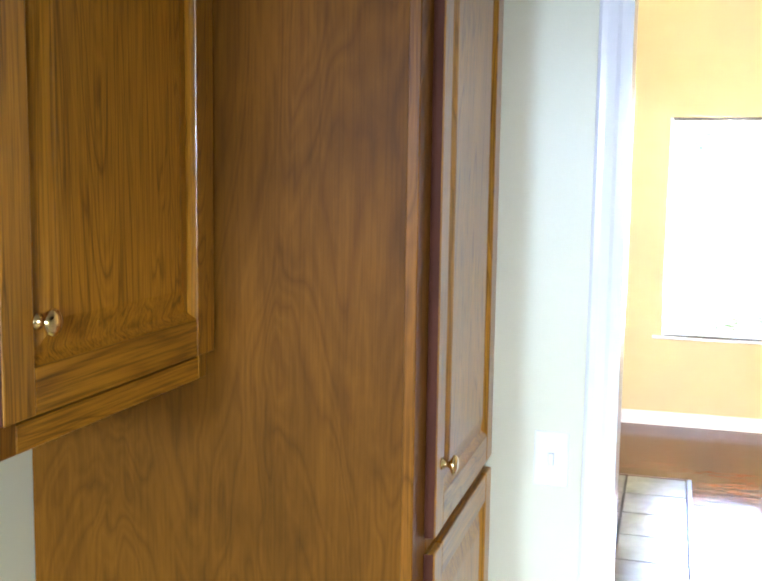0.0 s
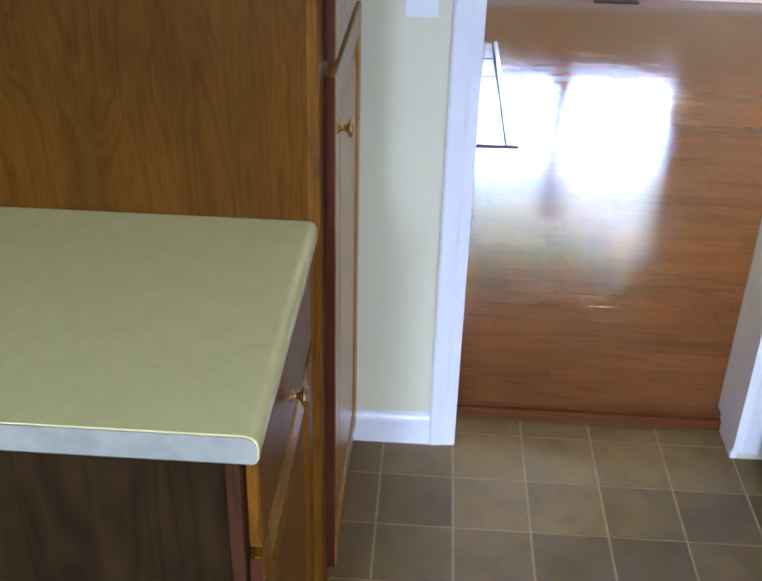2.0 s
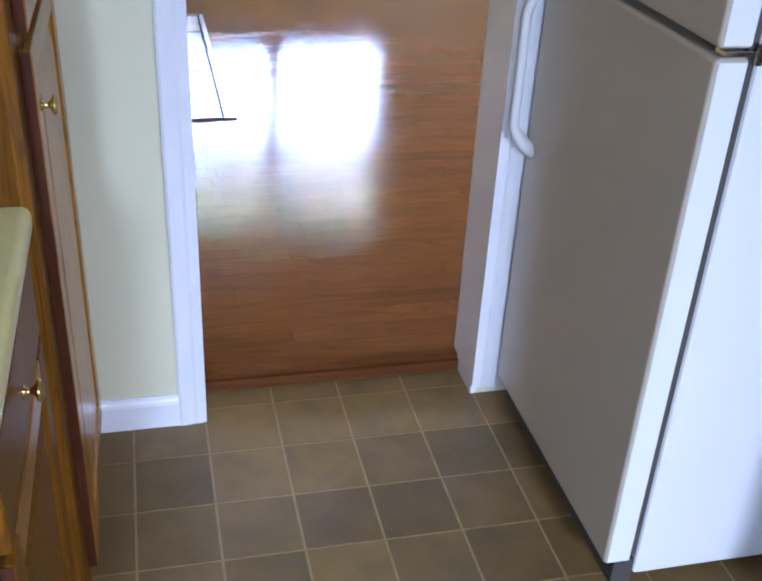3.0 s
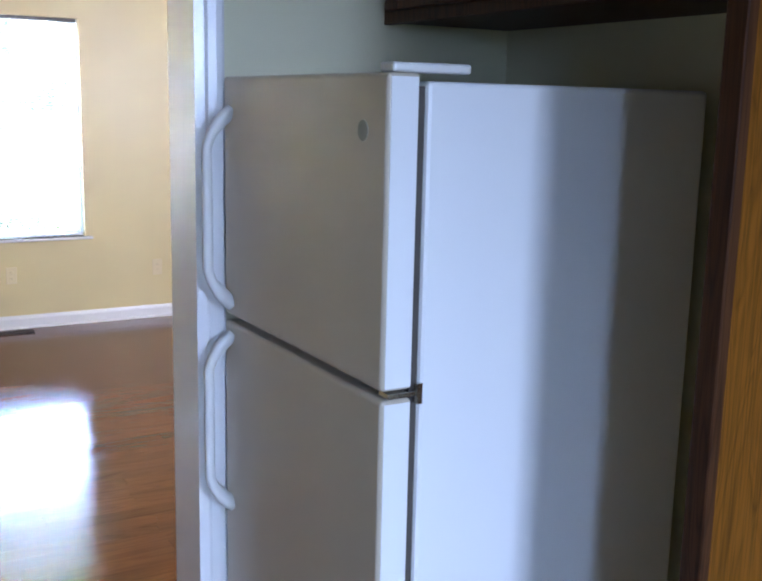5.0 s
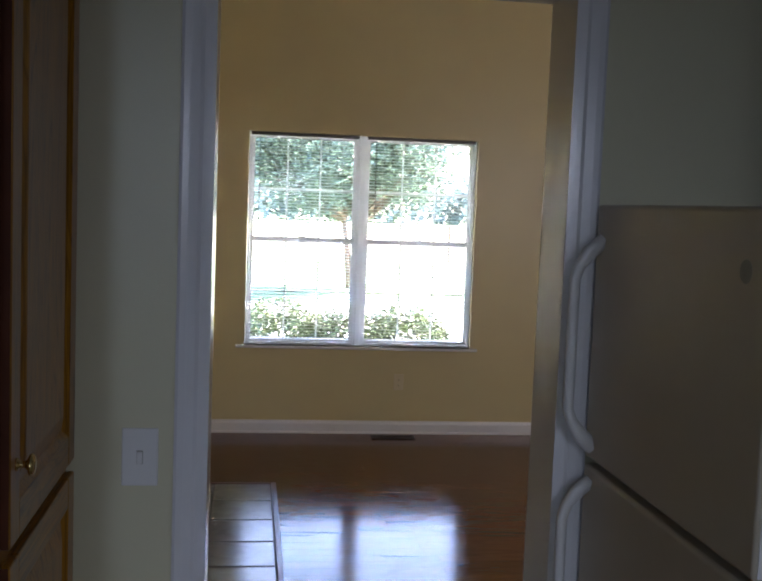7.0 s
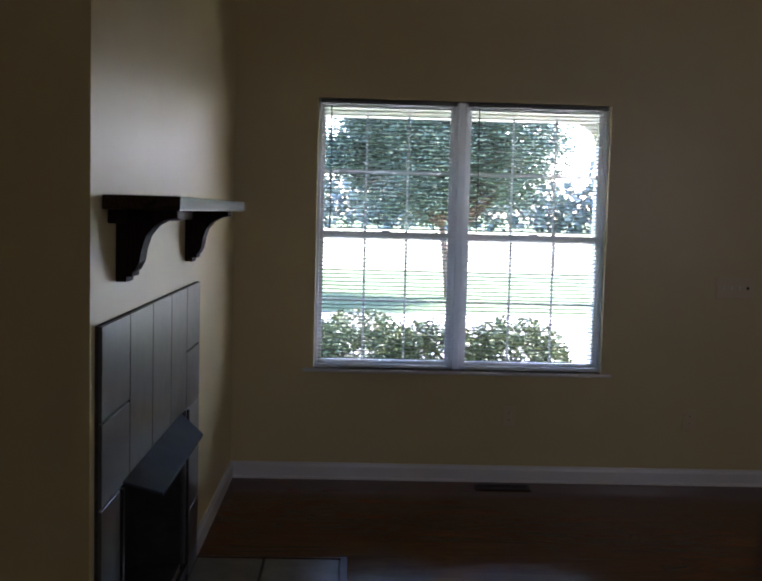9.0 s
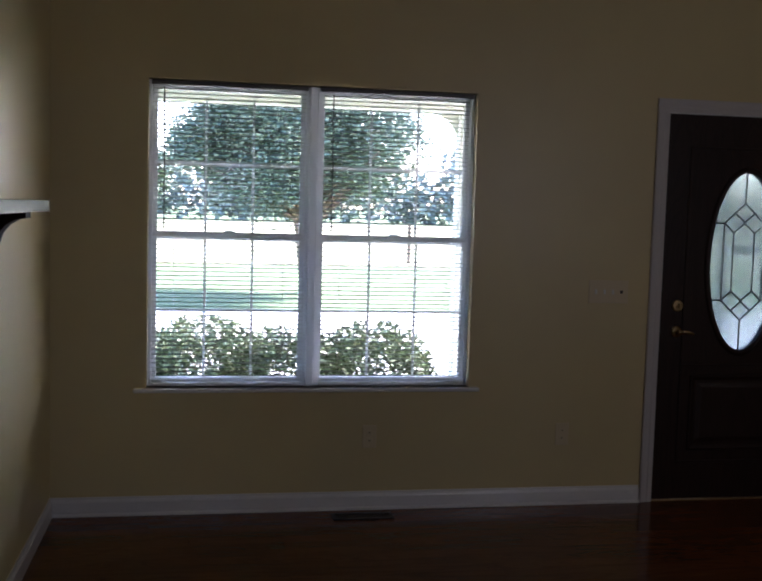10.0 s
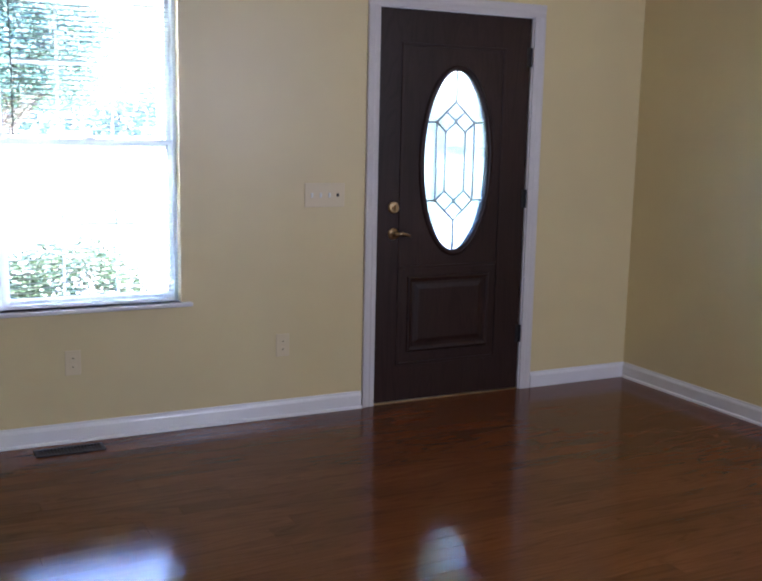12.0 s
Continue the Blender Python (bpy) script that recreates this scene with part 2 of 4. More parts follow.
def leaf_material(name, a, b):
    m = Mat(name, 0.55)
    geo = m.node("ShaderNodeNewGeometry")
    m.color(m.ramp(geo.outputs["Random Per Island"], [(0.0, a), (1.0, b)]))
    return m.mat


LEAF = leaf_material("tree_leaf", (0.075, 0.115, 0.070), (0.115, 0.155, 0.10))
HEDGE_LEAF = leaf_material("hedge_leaf", (0.10, 0.14, 0.07), (0.20, 0.25, 0.14))
# distance haze is mixed into these pale bluish greens
FAR_LEAF = leaf_material("hazed_leaf", (0.13, 0.17, 0.15), (0.19, 0.24, 0.21))
BARK = plain("grey_brown_bark", (0.17, 0.12, 0.085), 0.9, var=0.3, scale=14, bump=0.7, bscale=40)

# ---- building helpers ----
ORIGIN = {}


def box(bm, x0, x1, y0, y1, z0, z1):
    v = [bm.verts.new(p) for p in ((x0, y0, z0), (x1, y0, z0), (x1, y1, z0), (x0, y1, z0),
                                   (x0, y0, z1), (x1, y0, z1), (x1, y1, z1), (x0, y1, z1))]
    for f in ((3, 2, 1, 0), (4, 5, 6, 7), (0, 1, 5, 4), (1, 2, 6, 5), (2, 3, 7, 6), (3, 0, 4, 7)):
        bm.faces.new([v[i] for i in f])
    return v


def bevelled(bm, width, segments=2):
    bmesh.ops.bevel(bm, geom=list(bm.edges), offset=width, segments=segments, affect="EDGES", profile=0.5, clamp_overlap=True)
    return bm


def boxbm(x0, x1, y0, y1, z0, z1, bevel=0.0, segments=2):
    bm = bmesh.new()
    box(bm, min(x0, x1), max(x0, x1), min(y0, y1), max(y0, y1), min(z0, z1), max(z0, z1))
    if bevel:
        bevelled(bm, bevel, segments)
    return bm


def part(name, bm, material, parent=None, label="", smooth=False, kind="", origin=None):
    """One mesh object, built in world coordinates, under a thing or a part."""
    me = bpy.data.meshes.new(name)
    bmesh.ops.recalc_face_normals(bm, faces=bm.faces)
    o = Vector(ORIGIN[parent.name]) if parent else Vector(origin or (0, 0, 0))
    bmesh.ops.translate(bm, verts=bm.verts, vec=-o)
    bm.to_mesh(me)
    bm.free()
    if smooth:
        me.shade_smooth()
    me.materials.append(material)
    ob = new(name, me)
    ORIGIN[ob.name] = tuple(o)
    if parent:
        ob.parent = parent
    else:
        ob.location = o
    return tagged(ob, label, kind=kind)


def thing(name, at, label, category, group=""):
    ob = new(name)
    ob.location = at
    ob.empty_display_size = 0.05
    ORIGIN[ob.name] = tuple(at)
    return tagged(ob, label, category, group)


def placed(name, mesh, parent, at):
    """One more object on a shared mesh, under a parent, at a place in the world."""
    ob = new(name, mesh)
    ob.parent = parent
    ob.location = Vector(at) - Vector(ORIGIN[parent.name])
    return ob


def slab(name, axis, p0, p1, u0, u1, z0, z1, holes, material, label=""):
    """A wall between p0 and p1 across, u0 to u1 along, with rectangular holes (u0, u1, z0, z1) through it."""
    us = sorted({u0, u1, *[h[0] for h in holes], *[h[1] for h in holes]})
    zs = sorted({z0, z1, *[h[2] for h in holes], *[h[3] for h in holes]})
    us, zs = [u for u in us if u0 <= u <= u1], [z for z in zs if z0 <= z <= z1]
    solid = {}
    for i in range(len(us) - 1):
        for j in range(len(zs) - 1):
            cu, cz = (us[i] + us[i + 1]) / 2, (zs[j] + zs[j + 1]) / 2
            solid[i, j] = not any(h[0] < cu < h[1] and h[2] < cz < h[3] for h in holes)
    bm = bmesh.new()
    cache = {}

    def vert(u, p, z):
        key = (u, p, z)
        if key not in cache:
            cache[key] = bm.verts.new((u, p, z) if axis == "y" else (p, u, z))
        return cache[key]

    for (i, j), s in solid.items():
        if not s:
            continue
        a, b, c, d = us[i], us[i + 1], zs[j], zs[j + 1]
        for p in (p0, p1):
            bm.faces.new([vert(a, p, c), vert(b, p, c), vert(b, p, d), vert(a, p, d)])
        for (ni, nj), q in (((i - 1, j), ((a, c), (a, d))), ((i + 1, j), ((b, c), (b, d))), ((i, j - 1), ((a, c), (b, c))), ((i, j + 1), ((a, d), (b, d)))):
            if not solid.get((ni, nj), False):
                (ua, za), (ub, zb) = q
                bm.faces.new([vert(ua, p0, za), vert(ub, p0, zb), vert(ub, p1, zb), vert(ua, p1, za)])
    return part(name, bm, material, label=label, kind="structure")


def lathe(bm, centre, axis, profile, n=20):
    """A turned solid: profile of (distance along axis, radius)."""
    a = Vector(axis).normalized()
    s = a.orthogonal().normalized()
    t = a.cross(s)
    rings = []
    for d, r in profile:
        rings.append([bm.verts.new(Vector(centre) + a * d + (s * math.cos(2 * math.pi * i / n) + t * math.sin(2 * math.pi * i / n)) * r) for i in range(n)])
    for r0, r1 in zip(rings, rings[1:]):
        for i in range(n):
            bm.faces.new([r0[i], r0[(i + 1) % n], r1[(i + 1) % n], r1[i]])
    bm.faces.new(rings[0][::-1])
    bm.faces.new(rings[-1])
    return bm


def tube(bm, points, radii, n=8, flat=1.0):
    """A tapered tube along points. flat squeezes it across."""
    rings = []
    side = None
    for i, p in enumerate(points):
        d = Vector(points[min(i + 1, len(points) - 1)]) - Vector(points[max(i - 1, 0)])
        d.normalize()
        s = d.orthogonal().normalized() if side is None else (side - d * side.dot(d)).normalized()
        side = s
        t = d.cross(s)
        r = radii[i]
        rings.append([bm.verts.new(Vector(p) + s * math.cos(2 * math.pi * k / n) * r + t * math.sin(2 * math.pi * k / n) * r * flat) for k in range(n)])
    for r0, r1 in zip(rings, rings[1:]):
        for i in range(n):
            bm.faces.new([r0[i], r0[(i + 1) % n], r1[(i + 1) % n], r1[i]])
    bm.faces.new(rings[0][::-1])
    bm.faces.new(rings[-1])
    return bm


KNOB = [(0.0, 0.010), (0.002, 0.010), (0.004, 0.0055), (0.012, 0.005), (0.016, 0.009), (0.019, 0.0155), (0.022, 0.0165), (0.025, 0.014), (0.027, 0.008), (0.0275, 0.002)]


def knob(parent, at, axis, material=None, label=""):
    bm = bmesh.new()
    lathe(bm, at, axis, KNOB, 20)
    return part("knob", bm, material or BRASS, parent, label, smooth=True)


# ---- structure: living room ----
N, W, E_, H = 4.915, -0.40, 4.345, 3.7
W2, BREAST = -0.955, 1.935   # the wall steps back before the chimney breast
WIN = (0.045, 1.644, 0.62, 2.094)
DOOR = (2.652, 3.602, 0.0, 2.062)
slab("wall_north", "y", N, N + 0.15, W - 0.12, E_ + 0.12, -0.02, H, [WIN, (DOOR[0], DOOR[1], -0.02, DOOR[3])], YELLOW, "yellow painted wall with a double window and door")
slab("wall_west", "x", W - 0.12, W, BREAST + 0.12, N, -0.02, H, [(2.215, 3.288, 0.09, 0.70)], YELLOW, "yellow painted fireplace wall")
slab("wall_breast_side", "y", BREAST, BREAST + 0.12, W2, W, -0.02, H, [], YELLOW, "yellow painted side of the chimney breast")
slab("wall_west_recess", "x", W2 - 0.12, W2, 0.1165, BREAST, -0.02, H, [], YELLOW, "yellow painted wall set back behind the chimney breast")
slab("wall_east", "x", E_, E_ + 0.12, 0.12, N, -0.02, H, [], YELLOW, "yellow painted side wall of the living room")
# the partition has a face of its own colour on each side
slab("wall_partition", "y", -0.03, 0.116, -1.075, E_ + 0.12, K - 0.02, H, [(-0.016, 0.7215, K - 0.02, 2.076)], CREAM, "cream painted wall with a cased opening")
slab("wall_partition_back", "y", 0.1165, 0.1205, W2, E_, 0, H, [(-0.016, 0.7215, 0, 2.076)], YELLOW, "yellow living room face of the partition")
part("ceiling_living", boxbm(W2 - 0.12, E_ + 0.12, 0.12, N + 0.15, H + 0.002, H + 0.12), CEIL, kind="structure", label="flat white ceiling of the living room")
part("subfloor", boxbm(W2 - 0.12, E_ + 0.12, 0.10, N + 0.15, -0.14, -0.021), GROUT, kind="structure", label="dark subfloor under the boards")

# ---- structure: kitchen ----
KW, KE, KS, KH = -0.955, 1.53, -4.6, 2.44
slab("wall_kitchen_west", "x", KW - 0.12, KW, KS - 0.12, -0.03, K - 0.02, KH, [], CREAM, "cream painted wall behind the oak cabinets")
slab("wall_kitchen_east", "x", KE, KE + 0.12, KS - 0.12, -0.03, K - 0.02, KH, [], CREAM, "cream painted wall behind the refrigerator")
slab("wall_kitchen_south", "y", KS - 0.12, KS, KW, KE, K - 0.02, KH, [], CREAM, "cream wall at the kitchen end")
part("ceiling_kitchen", boxbm(KW - 0.12, KE + 0.12, KS - 0.12, -0.03, KH + 0.002, KH + 0.1), CEIL, kind="structure", label="flat white kitchen ceiling")
part("kitchen_floor", boxbm(KW, KE, KS, 0.09, K - 0.06, K - 0.0015), VINYL_GROUT, kind="structure", label="tan joints of the sheet vinyl floor")


# ---- trim ----
def profile_strip(name, pts, path, material, parent=None, label="", kind="structure"):
    """Sweeps a profile of (out, up) along a straight path: (start, end, out direction, up direction)."""
    a, b, o, u = (Vector(q) for q in path)
    bm = bmesh.new()
    r0 = [bm.verts.new(a + o * p + u * q) for p, q in pts]
    r1 = [bm.verts.new(b + o * p + u * q) for p, q in pts]
    n = len(pts)
    for i in range(n):
        bm.faces.new([r0[i], r0[(i + 1) % n], r1[(i + 1) % n], r1[i]])
    bm.faces.new(r0[::-1])
    bm.faces.new(r1)
    return part(name, bm, material, parent, label, kind=kind)


BASE = [(0, 0), (0.015, 0), (0.015, 0.066), (0.012, 0.074), (0.008, 0.081), (0.006, 0.090), (0, 0.090)]
CASE = [(0, 0), (0.011, 0), (0.013, 0.012), (0.015, 0.022), (0.013, 0.030), (0.017, 0.048), (0.018, 0.060), (0.015, 0.066), (0, 0.066)]
up, dn = (0, 0, 1), (0, 0, -1)
profile_strip("baseboard_north", BASE, ((W, N, 0), (DOOR[0] - 0.06, N, 0), (0, -1, 0), up), WHITE, label="white painted baseboard under the window")
profile_strip("baseboard_north", BASE, ((DOOR[1] + 0.06, N, 0), (E_, N, 0), (0, -1, 0), up), WHITE, label="white painted baseboard beside the front door")
profile_strip("baseboard_east", BASE, ((E_, N - 0.015, 0), (E_, 0.12, 0), (-1, 0, 0), up), WHITE, label="white painted baseboard on the side wall")
profile_strip("baseboard_west", BASE, ((W, 3.625, 0), (W, N - 0.015, 0), (1, 0, 0), up), WHITE, label="white painted baseboard past the hearth")
profile_strip("baseboard_west", BASE, ((W2, 0.1355, 0), (W2, BREAST - 0.015, 0), (1, 0, 0), up), WHITE, label="white painted baseboard before the hearth")
profile_strip("baseboard_breast", BASE, ((W2, BREAST, 0), (W, BREAST, 0), (0, -1, 0), up), WHITE, label="white painted baseboard of the chimney breast")
profile_strip("baseboard_partition", BASE, ((0.80, 0.1205, 0), (E_ - 0.015, 0.1205, 0), (0, 1, 0), up), WHITE, label="white painted baseboard of the partition")
profile_strip("baseboard_kitchen", BASE, ((-0.262, -0.03, K), (-0.066, -0.03, K), (0, -1, 0), up), WHITE, label="white painted baseboard beside the pantry")
# shoe moulding
SHOE = [(0, 0), (0.012, 0), (0.011, 0.007), (0.007, 0.012), (0, 0.014)]
profile_strip("shoe_moulding", SHOE, ((W + 0.016, N - 0.015, 0), (DOOR[0] - 0.06, N - 0.015, 0), (0, -1, 0), up), WHITE, label="white quarter round at the floor")
profile_strip("shoe_moulding", SHOE, ((E_ - 0.015, N - 0.03, 0), (E_ - 0.015, 0.14, 0), (-1, 0, 0), up), WHITE, label="white quarter round at the floor")


def casing(prefix, x0, x1, z0l, z0r, ztop, y, out, label, reveal=0.0, mat=None):
    """Casing round an opening between x0 and x1 in a wall that faces out."""
    profile_strip("trim_" + prefix, CASE, ((x0 - reveal, y, z0l), (x0 - reveal, y, ztop + reveal), (0, out, 0), (-1, 0, 0)), mat or WHITE, label=label)
    profile_strip("trim_" + prefix, CASE, ((x1 + reveal, y, z0r), (x1 + reveal, y, ztop + reveal), (0, out, 0), (1, 0, 0)), mat or WHITE, label=label)
    profile_strip("trim_" + prefix, CASE, ((x0 - reveal - 0.066, y, ztop + reveal), (x1 + reveal + 0.066, y, ztop + reveal), (0, out, 0), up), mat or WHITE, label=label)


casing("opening", 0.0, 0.705, K, K + 0.028, 2.06, -0.03, -1, "white moulded casing of the kitchen opening")
casing("opening_back", 0.0, 0.705, 0, 0, 2.06, 0.1205, 1, "white moulded casing on the living room face")
part("jamb_opening", boxbm(-0.0155, 0.0, -0.03, 0.1205, K, 2.06), WHITE, kind="structure", label="white painted side of the opening")
part("jamb_opening", boxbm(0.705, 0.7205, -0.03, 0.1205, K, 2.06), WHITE, kind="structure", label="white painted side of the opening")
part("jamb_opening", boxbm(-0.0155, 0.7205, -0.03, 0.1205, 2.06, 2.0755), WHITE, kind="structure", label="white head board of the opening")
casing("front_door", DOOR[0] + 0.012, DOOR[1] - 0.012, 0, 0, DOOR[3] - 0.012, N, -1, "white moulded casing of the front door, greyed for shade", mat=CASING)
for x0, x1, z0, z1 in ((DOOR[0], DOOR[0] + 0.018, 0, DOOR[3]), (DOOR[1] - 0.018, DOOR[1], 0, DOOR[3]), (DOOR[0] + 0.018, DOOR[1] - 0.018, DOOR[3] - 0.018, DOOR[3])):
    part("jamb_front_door", boxbm(x0, x1, N, N + 0.15, z0, z1), WHITE, kind="structure", label="white front door jamb")
part("threshold_front", boxbm(DOOR[0] + 0.018, DOOR[1] - 0.018, N + 0.002, N + 0.16, -0.02, 0.006, 0.002), BRASS_OLD, kind="structure", label="worn metal front door sill")

# nosing where the boards end above the kitchen vinyl
bm = bmesh.new()
box(bm, 0.001, 0.704, 0.082, 0.128, K + 0.001, 0.001)
bmesh.ops.bevel(bm, geom=[e for e in bm.edges if all(abs(v.co.y - 0.082) < 1e-4 and v.co.z > -0.01 for v in e.verts)], offset=0.014, segments=4, affect="EDGES")
part("threshold_nosing", bm, FLOOR_WOOD, kind="structure", label="rounded red oak nosing at the step")

# ---- window ----
window = thing("window_1", (0.84, N, 0.60), "white vinyl double window with lowered open mini blinds", "window")
window["kind"] = "structure"
# stool with horns and apron
part("window_sill", boxbm(-0.015, 1.695, N - 0.032, N + 0.10, 0.600, 0.620, 0.006, 3), WHITE, window, "white painted window stool")
FY0, FY1 = N + 0.045, N + 0.125
units = ((0.047, 0.812), (0.851, 1.642))
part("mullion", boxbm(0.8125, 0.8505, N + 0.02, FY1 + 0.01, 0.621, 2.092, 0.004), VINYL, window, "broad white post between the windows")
for x0, x1 in units:
    bm = bmesh.new()
    z0, z1 = 0.621, 2.092
    box(bm, x0, x0 + 0.016, FY0, FY1, z0, z1), box(bm, x1 - 0.016, x1, FY0, FY1, z0, z1)
    box(bm, x0 + 0.016, x1 - 0.016, FY0, FY1, z0, z0 + 0.016), box(bm, x0 + 0.016, x1 - 0.016, FY0, FY1, z1 - 0.016, z1)
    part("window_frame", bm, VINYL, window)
    for name, ya, za, zb in (("lower_sash", FY0 + 0.008, 0.638, 1.372), ("upper_sash", FY0 + 0.042, 1.336, 2.076)):
        yb = ya + 0.03
        xa, xb = x0 + 0.017, x1 - 0.017
        bm = bmesh.new()
        s = 0.021
        box(bm, xa, xa + s, ya, yb, za, zb), box(bm, xb - s, xb, ya, yb, za, zb)
        box(bm, xa + s, xb - s, ya, yb, za, za + s + 0.004), box(bm, xa + s, xb - s, ya, yb, zb - s, zb)
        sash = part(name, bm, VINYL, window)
        bm = boxbm(xa + s, xb - s, ya + 0.012, ya + 0.016, za + s, zb - s)
        pane = part("pane", bm, GLASS, sash)
        pane.visible_shadow = False
        for k in (1, 2):
            xm = xa + s + (xb - xa - 2 * s) * k / 3
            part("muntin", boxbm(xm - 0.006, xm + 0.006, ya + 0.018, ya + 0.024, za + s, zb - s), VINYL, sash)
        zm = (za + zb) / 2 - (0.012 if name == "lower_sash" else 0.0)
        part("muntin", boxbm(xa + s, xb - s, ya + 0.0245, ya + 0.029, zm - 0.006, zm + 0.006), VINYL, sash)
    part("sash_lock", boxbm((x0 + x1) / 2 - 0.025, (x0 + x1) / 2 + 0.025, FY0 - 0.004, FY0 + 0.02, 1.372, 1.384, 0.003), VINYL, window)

# ---- mini blinds ----
SL = bmesh.new()
rows_ = []
for i in range(5):
    a = (i / 4 - 0.5)
    rows_.append([SL.verts.new((sx, a * 0.024, 0.0042 * (1 - 4 * a * a))) for sx in (-0.365, 0.365)])
for r0, r1 in zip(rows_, rows_[1:]):
    SL.faces.new([r0[0], r0[1], r1[1], r1[0]])
slat_mesh = bpy.data.meshes.new("slat")
bmesh.ops.solidify(SL, geom=list(SL.faces), thickness=0.0009)
SL.to_mesh(slat_mesh)
SL.free()
slat_mesh.shade_smooth()
slat_mesh.materials.append(SLAT)
for x0, x1 in units:
    cx = (x0 + x1) / 2
    blind = thing("mini_blind", (cx, N + 0.025, 2.05), "lowered white mini blind with open level slats", "blind", "mini blinds at the double window")
    part("headrail", boxbm(x0 + 0.012, x1 - 0.012, N + 0.012, N + 0.038, 2.070, 2.0915, 0.002), HEADRAIL, blind, "metal headrail, backlit shade in its dark colour")
    part("bottom_rail", boxbm(x0 + 0.03, x1 - 0.03, N + 0.014, N + 0.036, 0.628, 0.638, 0.003), SLAT, blind)
    z, k = 0.652, 0
    while z < 2.058:
        ob = placed("slat", slat_mesh, blind, (cx, N + 0.025, z))
        ob.rotation_euler = (radians(-4), 0, 0)
        z += 0.0212
    for lx in (x0 + 0.12, x1 - 0.12):
        bm = bmesh.new()
        for yy in (N + 0.0125, N + 0.0378):
            box(bm, lx - 0.0006, lx + 0.0006, yy - 0.0004, yy + 0.0004, 0.636, 2.067)
        part("ladder_cord", bm, SLAT, blind)
    bm = bmesh.new()
    tube(bm, [(x0 + 0.07, N + 0.008, 2.055), (x0 + 0.074, N + 0.007, 1.7), (x0 + 0.073, N + 0.007, 1.385)], [0.0036] * 3, 6)
    part("tilt_wand", bm, CORD, blind, "dark plastic tilt wand")

# ---- front door ----
door = thing("door_1", (3.127, N, 0.0), "dark mahogany front door with an oval leaded glass", "door")
door["kind"] = "structure"
DX0, DX1, DZ0, DZ1, DY0, DY1 = DOOR[0] + 0.021, DOOR[1] - 0.021, 0.008, DOOR[3] - 0.0195, N + 0.012, N + 0.055
OC, ORX, ORZ = (3.137, 1.281), 0.198, 0.474
NSEG = 64
bm = bmesh.new()


def ring(bm, rx, rz, y):
    return [bm.verts.new((OC[0] + rx * math.cos(2 * math.pi * i / NSEG), y, OC[1] + rz * math.sin(2 * math.pi * i / NSEG))) for i in range(NSEG)]


def rect_ring(bm, y, n):
    out = []
    for i in range(n):
        a = 2 * math.pi * i / n
        c, s = math.cos(a), math.sin(a)
        hx = (DX1 - OC[0]) if c > 0 else (OC[0] - DX0)
        hz = (DZ1 - OC[1]) if s > 0 else (OC[1] - DZ0)
        k = min(hx / abs(c) if abs(c) > 1e-6 else 1e9, hz / abs(s) if abs(s) > 1e-6 else 1e9)
        out.append([OC[0] + c * k, OC[1] + s * k])
    for cx, cz in ((DX0, DZ0), (DX1, DZ0), (DX0, DZ1), (DX1, DZ1)):
        j = min(range(n), key=lambda q: (out[q][0] - cx) ** 2 + (out[q][1] - cz) ** 2)
        out[j] = [cx, cz]
    return [bm.verts.new((x, y, z)) for x, z in out]


rings = [rect_ring(bm, DY1, NSEG), ring(bm, ORX, ORZ, DY1), ring(bm, ORX, ORZ, DY0), rect_ring(bm, DY0, NSEG)]
for r0, r1 in zip(rings, rings[1:] + rings[:1]):
    for i in range(NSEG):
        bm.faces.new([r0[i], r0[(i + 1) % NSEG], r1[(i + 1) % NSEG], r1[i]])
part("door_leaf", bm, DOOR_WOOD, door)
bm = bmesh.new()
prof = [(0.028, 0.0), (0.028, 0.006), (0.016, 0.012), (0.004, 0.010), (-0.004, 0.003), (-0.004, 0.0)]
rr = [ring(bm, ORX + a, ORZ + a, DY0 - b) for a, b in prof]
for r0, r1 in zip(rr, rr[1:]):
    for i in range(NSEG):
        bm.faces.new([r0[i], r0[(i + 1) % NSEG], r1[(i + 1) % NSEG], r1[i]])
part("oval_moulding", bm, DOOR_WOOD, door, "raised oval moulding round the glass", smooth=True)
bm = bmesh.new()
ra, rb = ring(bm, ORX, ORZ, N + 0.03), ring(bm, ORX, ORZ, N + 0.036)
bm.faces.new(ra), bm.faces.new(rb[::-1])
for i in range(NSEG):
    bm.faces.new([ra[i], ra[(i + 1) % NSEG], rb[(i + 1) % NSEG], rb[i]])
oval_glass = part("oval_glass", bm, LEADED, door, "bevelled oval glass in lead cames")
oval_glass.visible_shadow = False
cx, cz = OC
LEADS = [((0, 0.474), (0, 0.31)), ((0, -0.474), (0, -0.31))]
for s in (1, -1):
    for q in (1, -1):
        LEADS += [((0, 0.31 * s), (0.115 * q, 0.205 * s)), ((0.055 * q, 0.258 * s), (-0.008 * q, 0.205 * s)), ((0.115 * q, 0.205 * s), (0.06 * q, 0.155 * s)),
                  ((0, 0.205 * s), (0.06 * q, 0.155 * s)), ((0.06 * q, 0.155 * s), (0.06 * q, 0)), ((0.115 * q, 0.205 * s), (0.115 * q, 0)), ((0.115 * q, 0.205 * s), (0.175 * q, 0.205 * s))]
